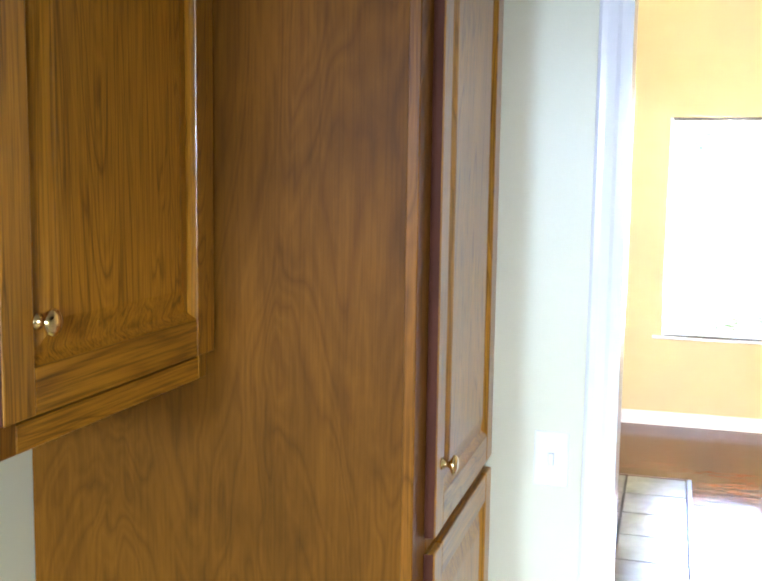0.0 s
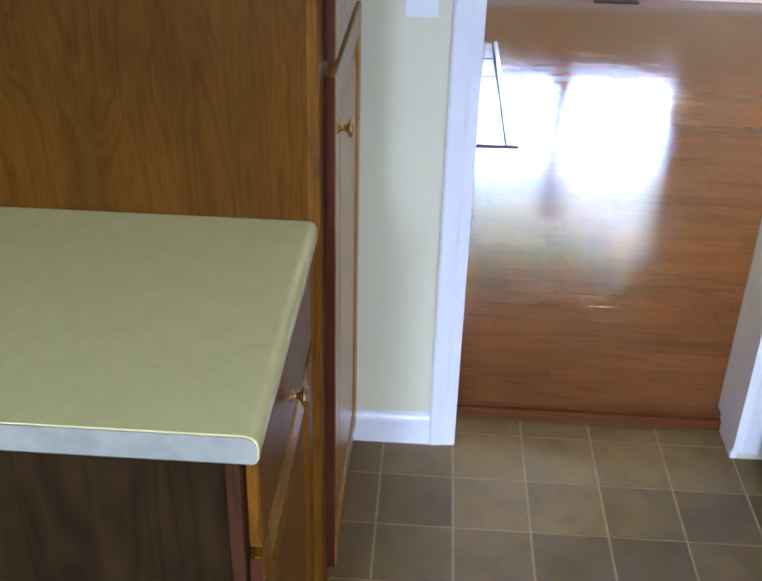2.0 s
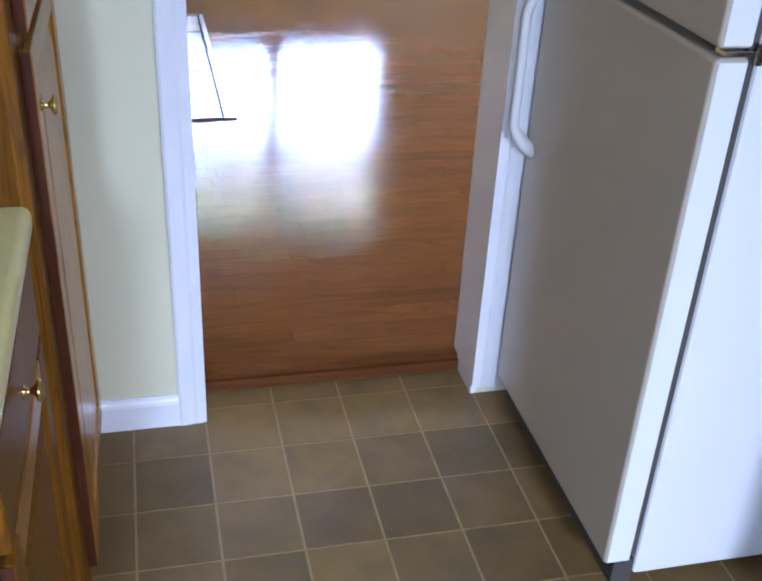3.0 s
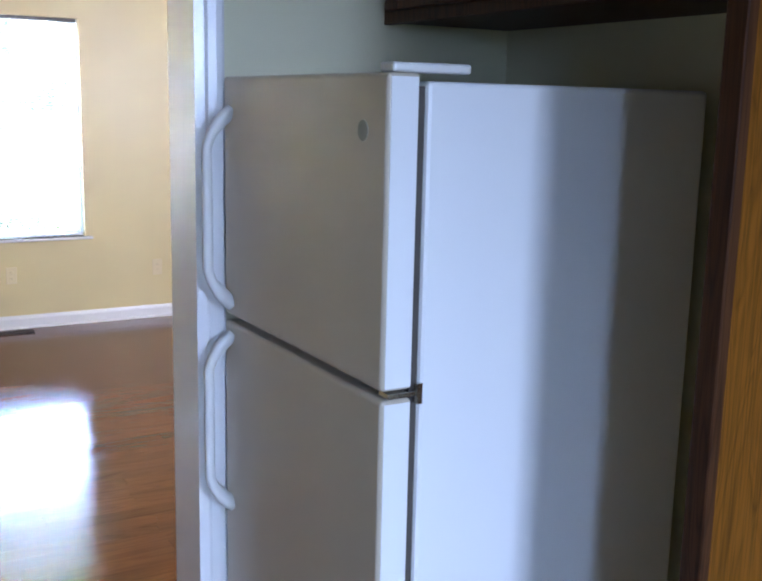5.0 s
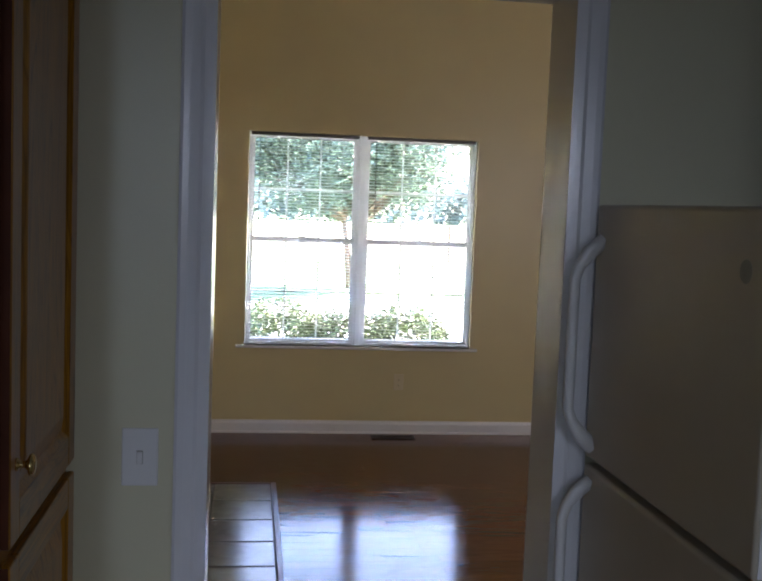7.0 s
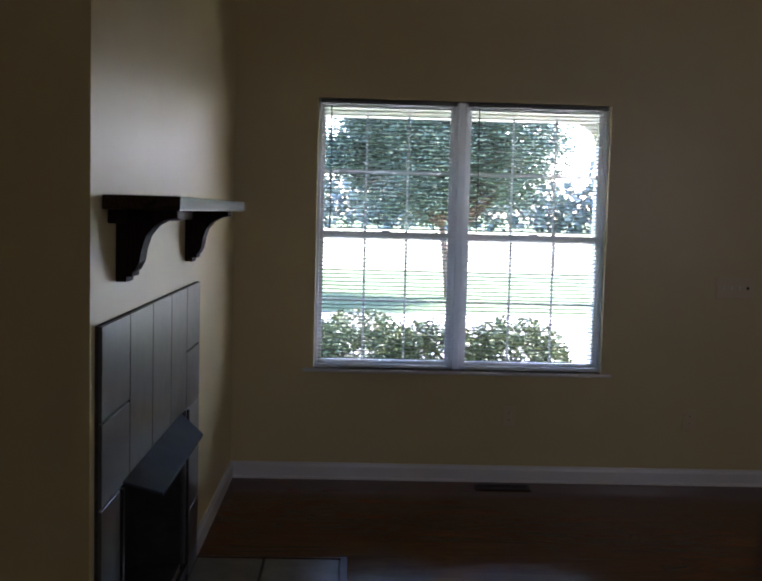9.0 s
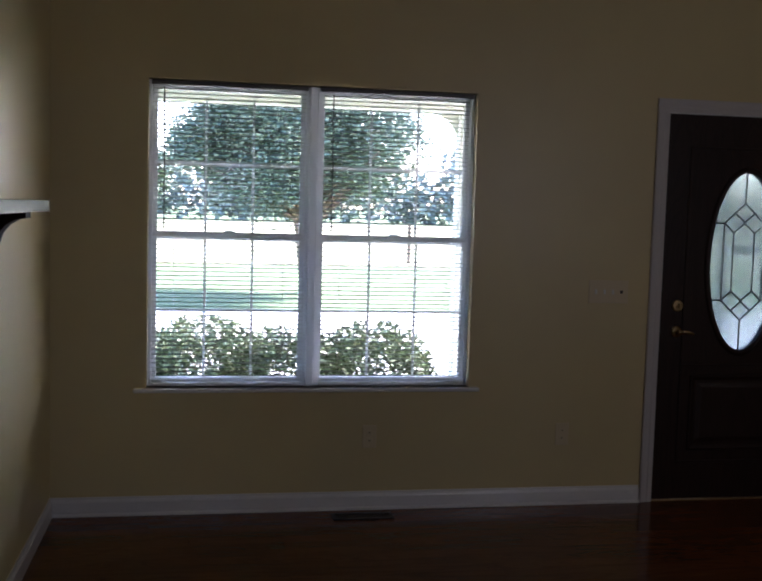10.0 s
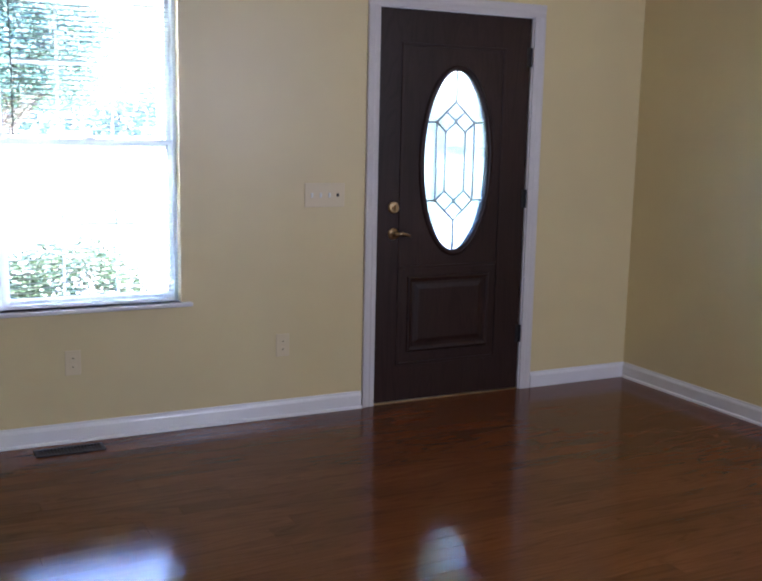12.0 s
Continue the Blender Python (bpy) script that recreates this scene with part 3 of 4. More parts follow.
for (ax, az), (bx, bz) in LEADS:
    bm = bmesh.new()
    tube(bm, [(cx + ax, N + 0.028, cz + az), (cx + bx, N + 0.028, cz + bz)], [0.005, 0.005], 6)
    part("lead_came", bm, LEAD, oval_glass)


def panel_moulding(x0, x1, z0, z1, y, w=0.03):
    bm = bmesh.new()
    pr = [(0, 0.0), (0.004, 0.007), (0.012, 0.010), (0.022, 0.006), (w, 0.001), (w + 0.015, 0.001), (w + 0.04, 0.006)]
    loops = []
    for i, o in pr:
        loops.append([bm.verts.new((a, y - o, b)) for a, b in ((x0 + i, z0 + i), (x1 - i, z0 + i), (x1 - i, z1 - i), (x0 + i, z1 - i))])
    for l0, l1 in zip(loops, loops[1:]):
        for i in range(4):
            bm.faces.new([l0[i], l0[(i + 1) % 4], l1[(i + 1) % 4], l1[i]])
    bm.faces.new(loops[-1])
    return bm


part("lower_panel", panel_moulding(2.86, 3.37, 0.27, 0.68, DY0), DOOR_WOOD, door, "raised rectangular lower panel")
for x0, x1, z0, z1 in ((2.80, 2.815, 0.20, 1.88), (3.41, 3.425, 0.20, 1.88), (2.815, 3.41, 1.865, 1.88), (2.815, 3.41, 0.72, 0.735), (2.815, 3.41, 0.20, 0.215)):
    part("moulding_strip", boxbm(x0, x1, DY0 - 0.006, DY0 + 0.001, z0, z1, 0.002), DOOR_WOOD, door)
bm = bmesh.new()
lathe(bm, (2.768, DY0, 1.045), (0, -1, 0), [(0, 0.031), (0.006, 0.031), (0.012, 0.026), (0.013, 0.014), (0.02, 0.013)], 24)
box(bm, 2.764, 2.772, DY0 - 0.034, DY0 - 0.018, 1.030, 1.060)
part("deadbolt", bm, BRASS_OLD, door, "round brass deadbolt with thumb turn")
bm = bmesh.new()
lathe(bm, (2.770, DY0, 0.908), (0, -1, 0), [(0, 0.031), (0.006, 0.031), (0.01, 0.022), (0.012, 0.011), (0.045, 0.011), (0.048, 0.013), (0.055, 0.012)], 24)
tube(bm, [(2.770, DY0 - 0.048, 0.908), (2.800, DY0 - 0.05, 0.913), (2.832, DY0 - 0.047, 0.905), (2.850, DY0 - 0.043, 0.899)], [0.010, 0.009, 0.008, 0.006], 10)
part("door_handle", bm, BRASS_OLD, door, "brass lever handle on a round rose", smooth=True)
for z in (0.32, 1.08, 1.84):
    bm = bmesh.new()
    lathe(bm, (DX1 + 0.004, N + 0.004, z - 0.05), (0, 0, 1), [(0, 0.006), (0.1, 0.006)], 10)
    box(bm, DX1 - 0.022, DX1 + 0.003, N + 0.008, N + 0.0118, z - 0.05, z + 0.05)
    part("hinge", bm, BLACK, door, "dark tarnished hinge")

# ---- storm door, standing open outside ----
storm = thing("storm_door", (3.565, N + 0.17, -0.05), "white framed glass storm door standing open on the porch", "storm door")
SY0, SY1, SZ0, SZ1, SX = N + 0.175, N + 1.05, -0.045, 2.02, 3.565
for ya, yb, za, zb, nm in ((SY0, SY0 + 0.07, SZ0, SZ1, "stile"), (SY1 - 0.07, SY1, SZ0, SZ1, "stile"), (SY0 + 0.07, SY1 - 0.07, SZ0, SZ0 + 0.16, "rail"), (SY0 + 0.07, SY1 - 0.07, 1.29, 1.345, "rail"), (SY0 + 0.07, SY1 - 0.07, SZ1 - 0.08, SZ1, "rail")):
    part(nm, boxbm(SX - 0.015, SX + 0.015, ya, yb, za, zb, 0.003), WHITE, storm)
for za, zb in ((SZ0 + 0.16, 1.29), (1.345, SZ1 - 0.08)):
    storm_pane = part("pane", boxbm(SX - 0.002, SX + 0.002, SY0 + 0.07, SY1 - 0.07, za, zb), GLASS, storm)
    storm_pane.visible_shadow = False
bm = bmesh.new()
lathe(bm, (SX - 0.015, SY1 - 0.035, 1.12), (-1, 0, 0), [(0, 0.014), (0.004, 0.014), (0.006, 0.008), (0.03, 0.008)], 14)
tube(bm, [(SX - 0.042, SY1 - 0.035, 1.12), (SX - 0.046, SY1 - 0.07, 1.12), (SX - 0.044, SY1 - 0.11, 1.117)], [0.008, 0.007, 0.006], 8)
part("door_handle", bm, BLACK, storm, "small black storm door handle")

# ---- fireplace ----
fp = thing("fireplace", (W, 2.795, 0.0), "grey tiled fireplace with a dark metal smoke canopy", "fireplace")
Y0, Y1, ST = 1.98, 3.61, 0.326
part("surround_bed", boxbm(W + 0.0005, W + 0.010, Y0, 2.215, 0.0, 1.178), GROUT, fp)
part("surround_bed", boxbm(W + 0.0005, W + 0.010, 3.288, Y1, 0.0, 1.178), GROUT, fp)
part("surround_bed", boxbm(W + 0.0005, W + 0.010, 2.215, 3.288, 0.70, 1.178), GROUT, fp)
G = 0.003
for k in range(5):
    ya, yb = Y0 + k * ST + G, Y0 + (k + 1) * ST - G
    zs = [(0.93, 1.176), (0.705, 0.924), (0.28, 0.699), (0.004, 0.274)] if k in (0, 4) else [(0.705, 1.176)]
    for za, zb in zs:
        yy = (ya, min(yb, 2.213)) if k == 0 and zb < 0.70 else (max(ya, 3.290), yb) if k == 4 and zb < 0.70 else (ya, yb)
        part("surround_tile", boxbm(W + 0.008, W + 0.018, yy[0], yy[1], za, zb, 0.0015, 1), SURROUND_TILE, fp)
bm = bmesh.new()
fx = -0.88
mouth = [bm.verts.new((W, y, z)) for y, z in ((2.215, 0.09), (3.29, 0.09), (3.29, 0.72), (2.215, 0.72))]
back = [bm.verts.new((fx, y, z)) for y, z in ((2.40, 0.09), (3.19, 0.09), (3.19, 0.72), (2.40, 0.72))]
bm.faces.new(back)
for i in range(4):
    k = (i + 1) % 4
    bm.faces.new((mouth[i], mouth[k], back[k], back[i]))
bmesh.ops.recalc_face_normals(bm, faces=list(bm.faces))
bmesh.ops.solidify(bm, geom=list(bm.faces), thickness=0.012)
part("firebox", bm, FIREBRICK, fp, "black sooty firebox")
bm = bmesh.new()
top, low = [(2.216, 0.716), (3.16, 0.716)], [(3.06, 0.664), (2.29, 0.664)]
up_face = [bm.verts.new((x, y, z)) for x, (y, z) in zip((W + 0.019, W + 0.019, -0.285, -0.285), top + low)]
dn_face = [bm.verts.new((x, y, z - 0.006)) for x, (y, z) in zip((W + 0.019, W + 0.019, -0.285, -0.285), top + low)]
bm.faces.new(up_face), bm.faces.new(dn_face[::-1])
for i in range(4):
    k = (i + 1) % 4
    bm.faces.new([up_face[i], up_face[k], dn_face[k], dn_face[i]])
part("canopy", bm, STEEL, fp, "projecting dark metal smoke canopy")
part("canopy_lip", boxbm(-0.287, -0.2835, 2.29, 3.06, 0.652, 0.6635, 0.001, 1), STEEL, fp, "folded front lip of the canopy")
for ya, yb, za, zb in ((2.19, 2.215, 0.02, 0.70), (3.30, 3.33, 0.02, 0.70), (2.215, 3.30, 0.05, 0.09)):
    part("firebox_frame", boxbm(W + 0.012, W + 0.026, ya, yb, za, zb, 0.002), BLACK, fp)
hearth = thing("hearth", (-0.08, 2.795, 0.0), "flush grey tiled hearth edged with dark wood", "hearth")
part("hearth_bed", boxbm(W, 0.225, Y0, Y1, -0.018, 0.001), GROUT, hearth)
for k in range(5):
    for xa, xb in ((W + 0.02, -0.105), (-0.093, 0.219)):
        part("hearth_tile", boxbm(xa, xb, Y0 + k * ST + 0.007, Y0 + (k + 1) * ST - 0.007, 0.0005, 0.006, 0.0015, 1), HEARTH_TILE, hearth)
part("hearth_edging", boxbm(0.226, 0.253, Y0 - 0.001, Y1 + 0.02, -0.015, 0.009, 0.002), DARK_TRIM, hearth, "dark stained edging strip")
part("hearth_edging", boxbm(W, 0.280, Y0 - 0.008, Y0 - 0.002, -0.015, 0.009, 0.002), DARK_TRIM, hearth, "dark stained edging strip")
part("hearth_edging", boxbm(W, 0.225, Y1 + 0.001, Y1 + 0.02, -0.015, 0.007, 0.002), DARK_TRIM, hearth, "dark stained edging strip")

mantel = thing("mantel_shelf", (W, 2.8, 1.25), "dark stained wooden mantel shelf on scrolled brackets over the fireplace", "mantel shelf")
part("shelf_board", boxbm(W + 0.001, W + 0.20, 2.04, 3.56, 1.472, 1.510, 0.004), MANTEL, mantel)
part("shelf_moulding", boxbm(W + 0.001, W + 0.03, 2.10, 3.50, 1.435, 1.4715, 0.004), CORBEL, mantel)
for yc in (2.24, 3.36):
    pts = [(0.001, 1.4715), (0.165, 1.4715), (0.165, 1.452), (0.135, 1.447), (0.105, 1.430), (0.082, 1.402), (0.070, 1.366), (0.064, 1.330), (0.052, 1.306), (0.046, 1.304), (0.046, 1.290), (0.030, 1.290), (0.030, 1.275), (0.001, 1.275)]
    bm = bmesh.new()
    r0 = [bm.verts.new((W + x, yc - 0.045, z)) for x, z in pts]
    r1 = [bm.verts.new((W + x, yc + 0.045, z)) for x, z in pts]
    n = len(pts)
    for i in range(n):
        bm.faces.new([r0[i], r0[(i + 1) % n], r1[(i + 1) % n], r1[i]])
    bm.faces.new(r0[::-1]), bm.faces.new(r1)
    part("bracket", bm, CORBEL, mantel, "scrolled dark corbel")


# ---- wall plates, register ----
def wall_plate(name, x, z, y, out, w, h, rockers, label, category, mat0=None):
    t = thing(name, (x, y, z), label, category)
    a, b = sorted((y + out * 0.0006, y + out * 0.006))
    part("plate", boxbm(x - w / 2, x + w / 2, a, b, z - h / 2, z + h / 2, 0.002), mat0 or PLATE, t)
    for dx, dz, rw, rh, mat, nm in rockers:
        a, b = sorted((y + out * 0.0055, y + out * (0.012 if nm == "toggle" else 0.0075)))
        part(nm, boxbm(x + dx - rw / 2, x + dx + rw / 2, a, b, z + dz - rh / 2, z + dz + rh / 2, 0.001, 1), mat, t)
    return t


wall_plate("light_switch", -0.131, 1.104, -0.03, -1, 0.070, 0.115, [(0, 0, 0.010, 0.024, PLATE, "toggle"), (0, 0, 0.012, 0.027, LAM_EDGE, "slot")], "white single toggle switch beside the opening", "light switch")
wall_plate("light_switch_bank", 2.375, 1.115, N, -1, 0.215, 0.118, [(-0.07, 0, 0.010, 0.024, PLATE, "toggle"), (-0.023, 0, 0.010, 0.024, PLATE, "toggle"), (0.023, 0, 0.010, 0.024, PLATE, "toggle"), (0.07, 0, 0.014, 0.016, BLACK, "dimmer")], "ivory four gang switch plate by the front door", "light switch", IVORY)
for x in (1.14, 2.155):
    wall_plate("wall_outlet", x, 0.37, N, -1, 0.070, 0.114, [(0, 0.02, 0.028, 0.026, IVORY, "socket"), (0, -0.02, 0.028, 0.026, IVORY, "socket"), (0, 0.02, 0.010, 0.008, BLACK, "slot"), (0, -0.02, 0.010, 0.008, BLACK, "slot")], "ivory duplex outlet low on the yellow wall", "outlet", IVORY)
reg = thing("floor_register", (1.09, 4.78, 0.0), "dark brown metal floor register under the window", "floor register")
bm = bmesh.new()
box(bm, 0.945, 1.245, 4.73, 4.745, 0.001, 0.007), box(bm, 0.945, 1.245, 4.815, 4.83, 0.001, 0.007)
box(bm, 0.945, 0.96, 4.745, 4.815, 0.001, 0.007), box(bm, 1.23, 1.245, 4.745, 4.815, 0.001, 0.007)
part("register_frame", bm, BLACK, reg)
part("register_well", boxbm(0.96, 1.23, 4.745, 4.815, 0.001, 0.002), DARKGAP, reg)
for i in range(18):
    part("louvre", boxbm(0.967 + i * 0.0146, 0.971 + i * 0.0146, 4.745, 4.815, 0.003, 0.0065), BLACK, reg)


# ---- cabinets ----
def cabinet_door(parent, x, sgn, y0, y1, z0, z1, knob_at, material=None, rail=None, stile=0.058, knob_mat=None, label="", edge=False):
    """A frame and raised panel door on a face at x, facing sgn along x."""
    mat, rl = material or OAK, rail or OAK_H
    t = 0.019
    bm = bmesh.new()

    def put(ya, yb, za, zb, d0, d1):
        xa, xb = sorted((x + sgn * d0, x + sgn * d1))
        box(bm, xa, xb, ya, yb, za, zb)

    put(y0 + 0.001, y1 - 0.001, z0 + 0.001, z1 - 0.001, 0.001, t - 0.014)
    d = part("door", bm, mat, parent, label)
    for pa, pb, qa, qb, nm, mm, dd in ((y0, y0 + stile, z0, z1, "stile", mat, t), (y1 - stile, y1, z0, z1, "stile", mat, t),
                                       (y0 + stile, y1 - stile, z0, z0 + stile, "rail", rl, t - 0.0006), (y0 + stile, y1 - stile, z1 - stile, z1, "rail", rl, t - 0.0006)):
        bm = bmesh.new()
        put(pa, pb, qa, qb, t - 0.0135, dd)
        bevelled(bm, 0.003, 2)
        part(nm, bm, mm, d)
    bm = bmesh.new()
    loops = []
    for i, o in ((0.0, t - 0.002), (0.006, t - 0.008), (0.012, t - 0.012), (0.014, t - 0.012), (0.045, t - 0.003), (0.05, t - 0.002)):
        a, b, c, e = y0 + stile + i, y1 - stile - i, z0 + stile + i, z1 - stile - i
        loops.append([bm.verts.new((x + sgn * o, p, q)) for p, q in ((a, c), (b, c), (b, e), (a, e))])
    for l0, l1 in zip(loops, loops[1:]):
        for i in range(4):
            bm.faces.new([l0[i], l0[(i + 1) % 4], l1[(i + 1) % 4], l1[i]])
    bm.faces.new(loops[-1])
    part("raised_panel", bm, mat, d)
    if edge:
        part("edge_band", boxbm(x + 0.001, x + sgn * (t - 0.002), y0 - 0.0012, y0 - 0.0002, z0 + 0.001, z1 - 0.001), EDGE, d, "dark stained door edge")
    if knob_at:
        knob(d, (x + sgn * t, knob_at[0], knob_at[1]), (sgn, 0, 0), knob_mat or BRASS, "polished brass knob")
    return d


def drawer_front(parent, x, sgn, y0, y1, z0, z1, knob_at):
    xa, xb = sorted((x + sgn * 0.001, x + sgn * 0.019))
    d = part("drawer", boxbm(xa, xb, y0, y1, z0, z1, 0.004, 2), OAK_DIM, parent)
    knob(d, (x + sgn * 0.019, *knob_at), (sgn, 0, 0), BRASS, "polished brass knob")


PY = -0.635
pantry = thing("pantry_cabinet", (-0.62, -0.33, K), "tall honey oak pantry cabinet with two doors", "cabinet")
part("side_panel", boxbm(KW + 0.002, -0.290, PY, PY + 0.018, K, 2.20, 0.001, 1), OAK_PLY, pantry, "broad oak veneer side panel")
part("body", boxbm(KW + 0.002, -0.292, PY + 0.0185, -0.033, K, 2.20), OAK_SHADED, pantry)
FX = -0.272
for ya, yb, za, zb, mm in ((PY - 0.002, PY + 0.085, K, 2.20, OAK_DIM), (-0.075, -0.032, K, 2.20, OAK), (PY + 0.085, -0.075, K, K + 0.09, OAK_H), (PY + 0.085, -0.075, 1.075, 1.115, OAK_H), (PY + 0.085, -0.075, 2.14, 2.20, OAK_H)):
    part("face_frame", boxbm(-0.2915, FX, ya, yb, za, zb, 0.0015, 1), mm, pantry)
cabinet_door(pantry, FX, 1, -0.565, -0.050, 1.105, 2.155, (-0.530, 1.221), edge=True)
cabinet_door(pantry, FX, 1, -0.565, -0.050, K + 0.07, 1.080, (-0.528, 0.983), edge=True)

base = thing("base_cabinet", (-0.62, -0.92, K), "honey oak base cabinet with a drawer and door", "cabinet")
part("body", boxbm(KW + 0.002, -0.322, -1.178, PY - 0.003, K, 0.821), OAK_SHADED, base)
part("end_panel", boxbm(KW + 0.002, -0.3218, -1.186, -1.1785, K, 0.821), OAK_END, base, "scuffed end panel, darkened for shade")
for ya, yb, za, zb, mm in ((-1.186, -1.148, K + 0.09, 0.821, OAK_SHADED), (PY - 0.05, PY - 0.003, K + 0.09, 0.821, OAK_DIM), (-1.148, PY - 0.05, K + 0.09, K + 0.13, OAK_H), (-1.148, PY - 0.05, 0.628, 0.668, OAK_H), (-1.148, PY - 0.05, 0.788, 0.821, OAK_H)):
    part("face_frame", boxbm(-0.3215, -0.303, ya, yb, za, zb, 0.0015, 1), mm, base)
drawer_front(base, -0.303, 1, -1.165, -0.665, 0.655, 0.797, (-0.915, 0.714))
cabinet_door(base, -0.303, 1, -1.165, -0.665, K + 0.11, 0.638, (-1.118, 0.50), material=OAK_DIM, edge=True)

counter = thing("countertop", (-0.6, -0.92, 0.823), "cream laminate countertop with worn front corner", "countertop")
# rolled front edge swept along y
prof = [(-0.930, 0.823), (-0.930, 0.862)]
for i in range(9):
    a = math.pi / 2 - math.pi / 2 * i / 8
    prof.append((-0.292 + 0.016 * math.cos(a), 0.846 + 0.016 * math.sin(a)))
prof += [(-0.276, 0.831), (-0.280, 0.823)]
bm = bmesh.new()
r0 = [bm.verts.new((x, -1.202, z)) for x, z in prof]
r1 = [bm.verts.new((x, PY - 0.003, z)) for x, z in prof]
n = len(prof)
for i in range(n):
    bm.faces.new([r0[i], r0[(i + 1) % n], r1[(i + 1) % n], r1[i]])
bm.faces.new(r0[::-1]), bm.faces.new(r1)
part("worktop", bm, LAMINATE, counter)
bm = bmesh.new()
r0 = [bm.verts.new((x - 0.002 if x > -0.5 else x, -1.2045, z - (0.002 if z > 0.833 else 0))) for x, z in prof]
r1 = [bm.verts.new((x - 0.002 if x > -0.5 else x, -1.2022, z - (0.002 if z > 0.833 else 0))) for x, z in prof]
for i in range(n):
    bm.faces.new([r0[i], r0[(i + 1) % n], r1[(i + 1) % n], r1[i]])
bm.faces.new(r0[::-1]), bm.faces.new(r1)
part("end_cap", bm, LAM_EDGE, counter, "grey worn laminate end cap")
part("backsplash", boxbm(KW + 0.001, -0.930, -1.202, PY - 0.003, 0.823, 0.966, 0.006, 3), LAMINATE, counter, "coved laminate backsplash")

UX = -0.619
wallcab = thing("wall_cabinet", (-0.8, -0.86, 1.355), "honey oak wall cabinet over the counter", "cabinet")
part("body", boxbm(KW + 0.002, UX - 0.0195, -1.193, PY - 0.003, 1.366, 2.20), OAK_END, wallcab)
for ya, yb, za, zb, mm in ((-1.195, -1.120, 1.361, 2.20, OAK_DIM), (PY - 0.030, PY - 0.003, 1.361, 2.20, OAK), (-1.120, PY - 0.030, 1.361, 1.396, OAK_H), (-1.120, PY - 0.030, 2.15, 2.20, OAK_H)):
    part("face_frame", boxbm(UX - 0.019, UX, ya, yb, za, zb, 0.0015, 1), mm, wallcab)
cabinet_door(wallcab, UX, 1, -1.165, -0.645, 1.405, 2.165, (-1.102, 1.515), edge=True)
shortcab = thing("wall_cabinet", (-0.8, -1.45, 1.70), "short honey oak cabinet over the range space", "cabinet")
part("body", boxbm(KW + 0.002, UX - 0.0195, -1.97, -1.197, 1.714, 2.20), OAK_SHADED, shortcab)
part("face_frame", boxbm(UX - 0.019, UX, -1.97, -1.197, 1.709, 2.20, 0.0015, 1), OAK, shortcab)
cabinet_door(shortcab, UX, 1, -1.580, -1.190, 1.724, 2.165, None)
cabinet_door(shortcab, UX, 1, -1.955, -1.590, 1.724, 2.165, None)

# ---- refrigerator ----
fr = thing("refrigerator", (1.1, -0.43, K), "white top freezer refrigerator beside the kitchen opening", "refrigerator")
RX, RY0, RY1 = 0.765, -0.752, -0.055
part("cabinet_body", boxbm(RX + 0.076, 1.47, RY0 + 0.004, RY1 - 0.004, K + 0.03, 1.620, 0.008, 2), FRIDGE, fr)
part("gasket", boxbm(RX + 0.0605, RX + 0.0755, RY0 + 0.012, RY1 - 0.012, K + 0.08, 1.612), DARKGAP, fr)
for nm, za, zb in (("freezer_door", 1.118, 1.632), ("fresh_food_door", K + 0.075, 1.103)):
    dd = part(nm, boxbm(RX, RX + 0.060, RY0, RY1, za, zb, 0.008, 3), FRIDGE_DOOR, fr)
    # added strip, whiter than the door, stands in for light on its edge
    part("door_edge", boxbm(RX + 0.006, RX + 0.055, RY0 - 0.0015, RY0 - 0.0002, za + 0.006, zb - 0.006), FRIDGE, dd, "thin added plate in the daylit white of the door edge")
    lo, hi = (1.145, 1.562) if nm == "freezer_door" else (0.680, 1.076)
    bm = bmesh.new()
    yy = RY1 - 0.040
    pts, rad = [], []
    for i in range(17):
        u = i / 16
        e = min(u, 1 - u)
        out = 0.055 * min(1, (e / 0.16)) ** 0.7
        pts.append((RX + 0.002 - out, yy, lo + (hi - lo) * u))
        rad.append(0.018 if e < 0.08 else 0.0135)
    tube(bm, pts, rad, 12, 0.75)
    part("handle", bm, FRIDGE_WHITE, dd, "bowed white plastic handle", smooth=True)
    if nm == "freezer_door":
        bm = bmesh.new()
        lathe(bm, (RX + 0.001, -0.675, 1.540), (-1, 0, 0), [(0, 0.018), (0.002, 0.017), (0.0025, 0.012)], 20)
        part("badge", bm, LAM_EDGE, dd, "small plain grey badge")
part("top_hinge_cover", boxbm(RX + 0.008, RX + 0.155, RY0 - 0.002, RY0 + 0.042, 1.6325, 1.648, 0.005, 3), FRIDGE_WHITE, fr, "white plastic hinge cover")
bm = boxbm(RX + 0.012, RX + 0.075, RY0 - 0.003, RY0 + 0.03, 1.106, 1.115, 0.002)
box(bm, RX + 0.066, RX + 0.076, RY0 - 0.006, RY0 + 0.002, 1.093, 1.128)
part("middle_hinge", bm, NICKEL, fr, "small grey metal middle hinge")
part("toe_grille", boxbm(RX + 0.03, RX + 0.077, RY0 + 0.01, RY1 - 0.01, K + 0.002, K + 0.07, 0.003), DARKGAP, fr)

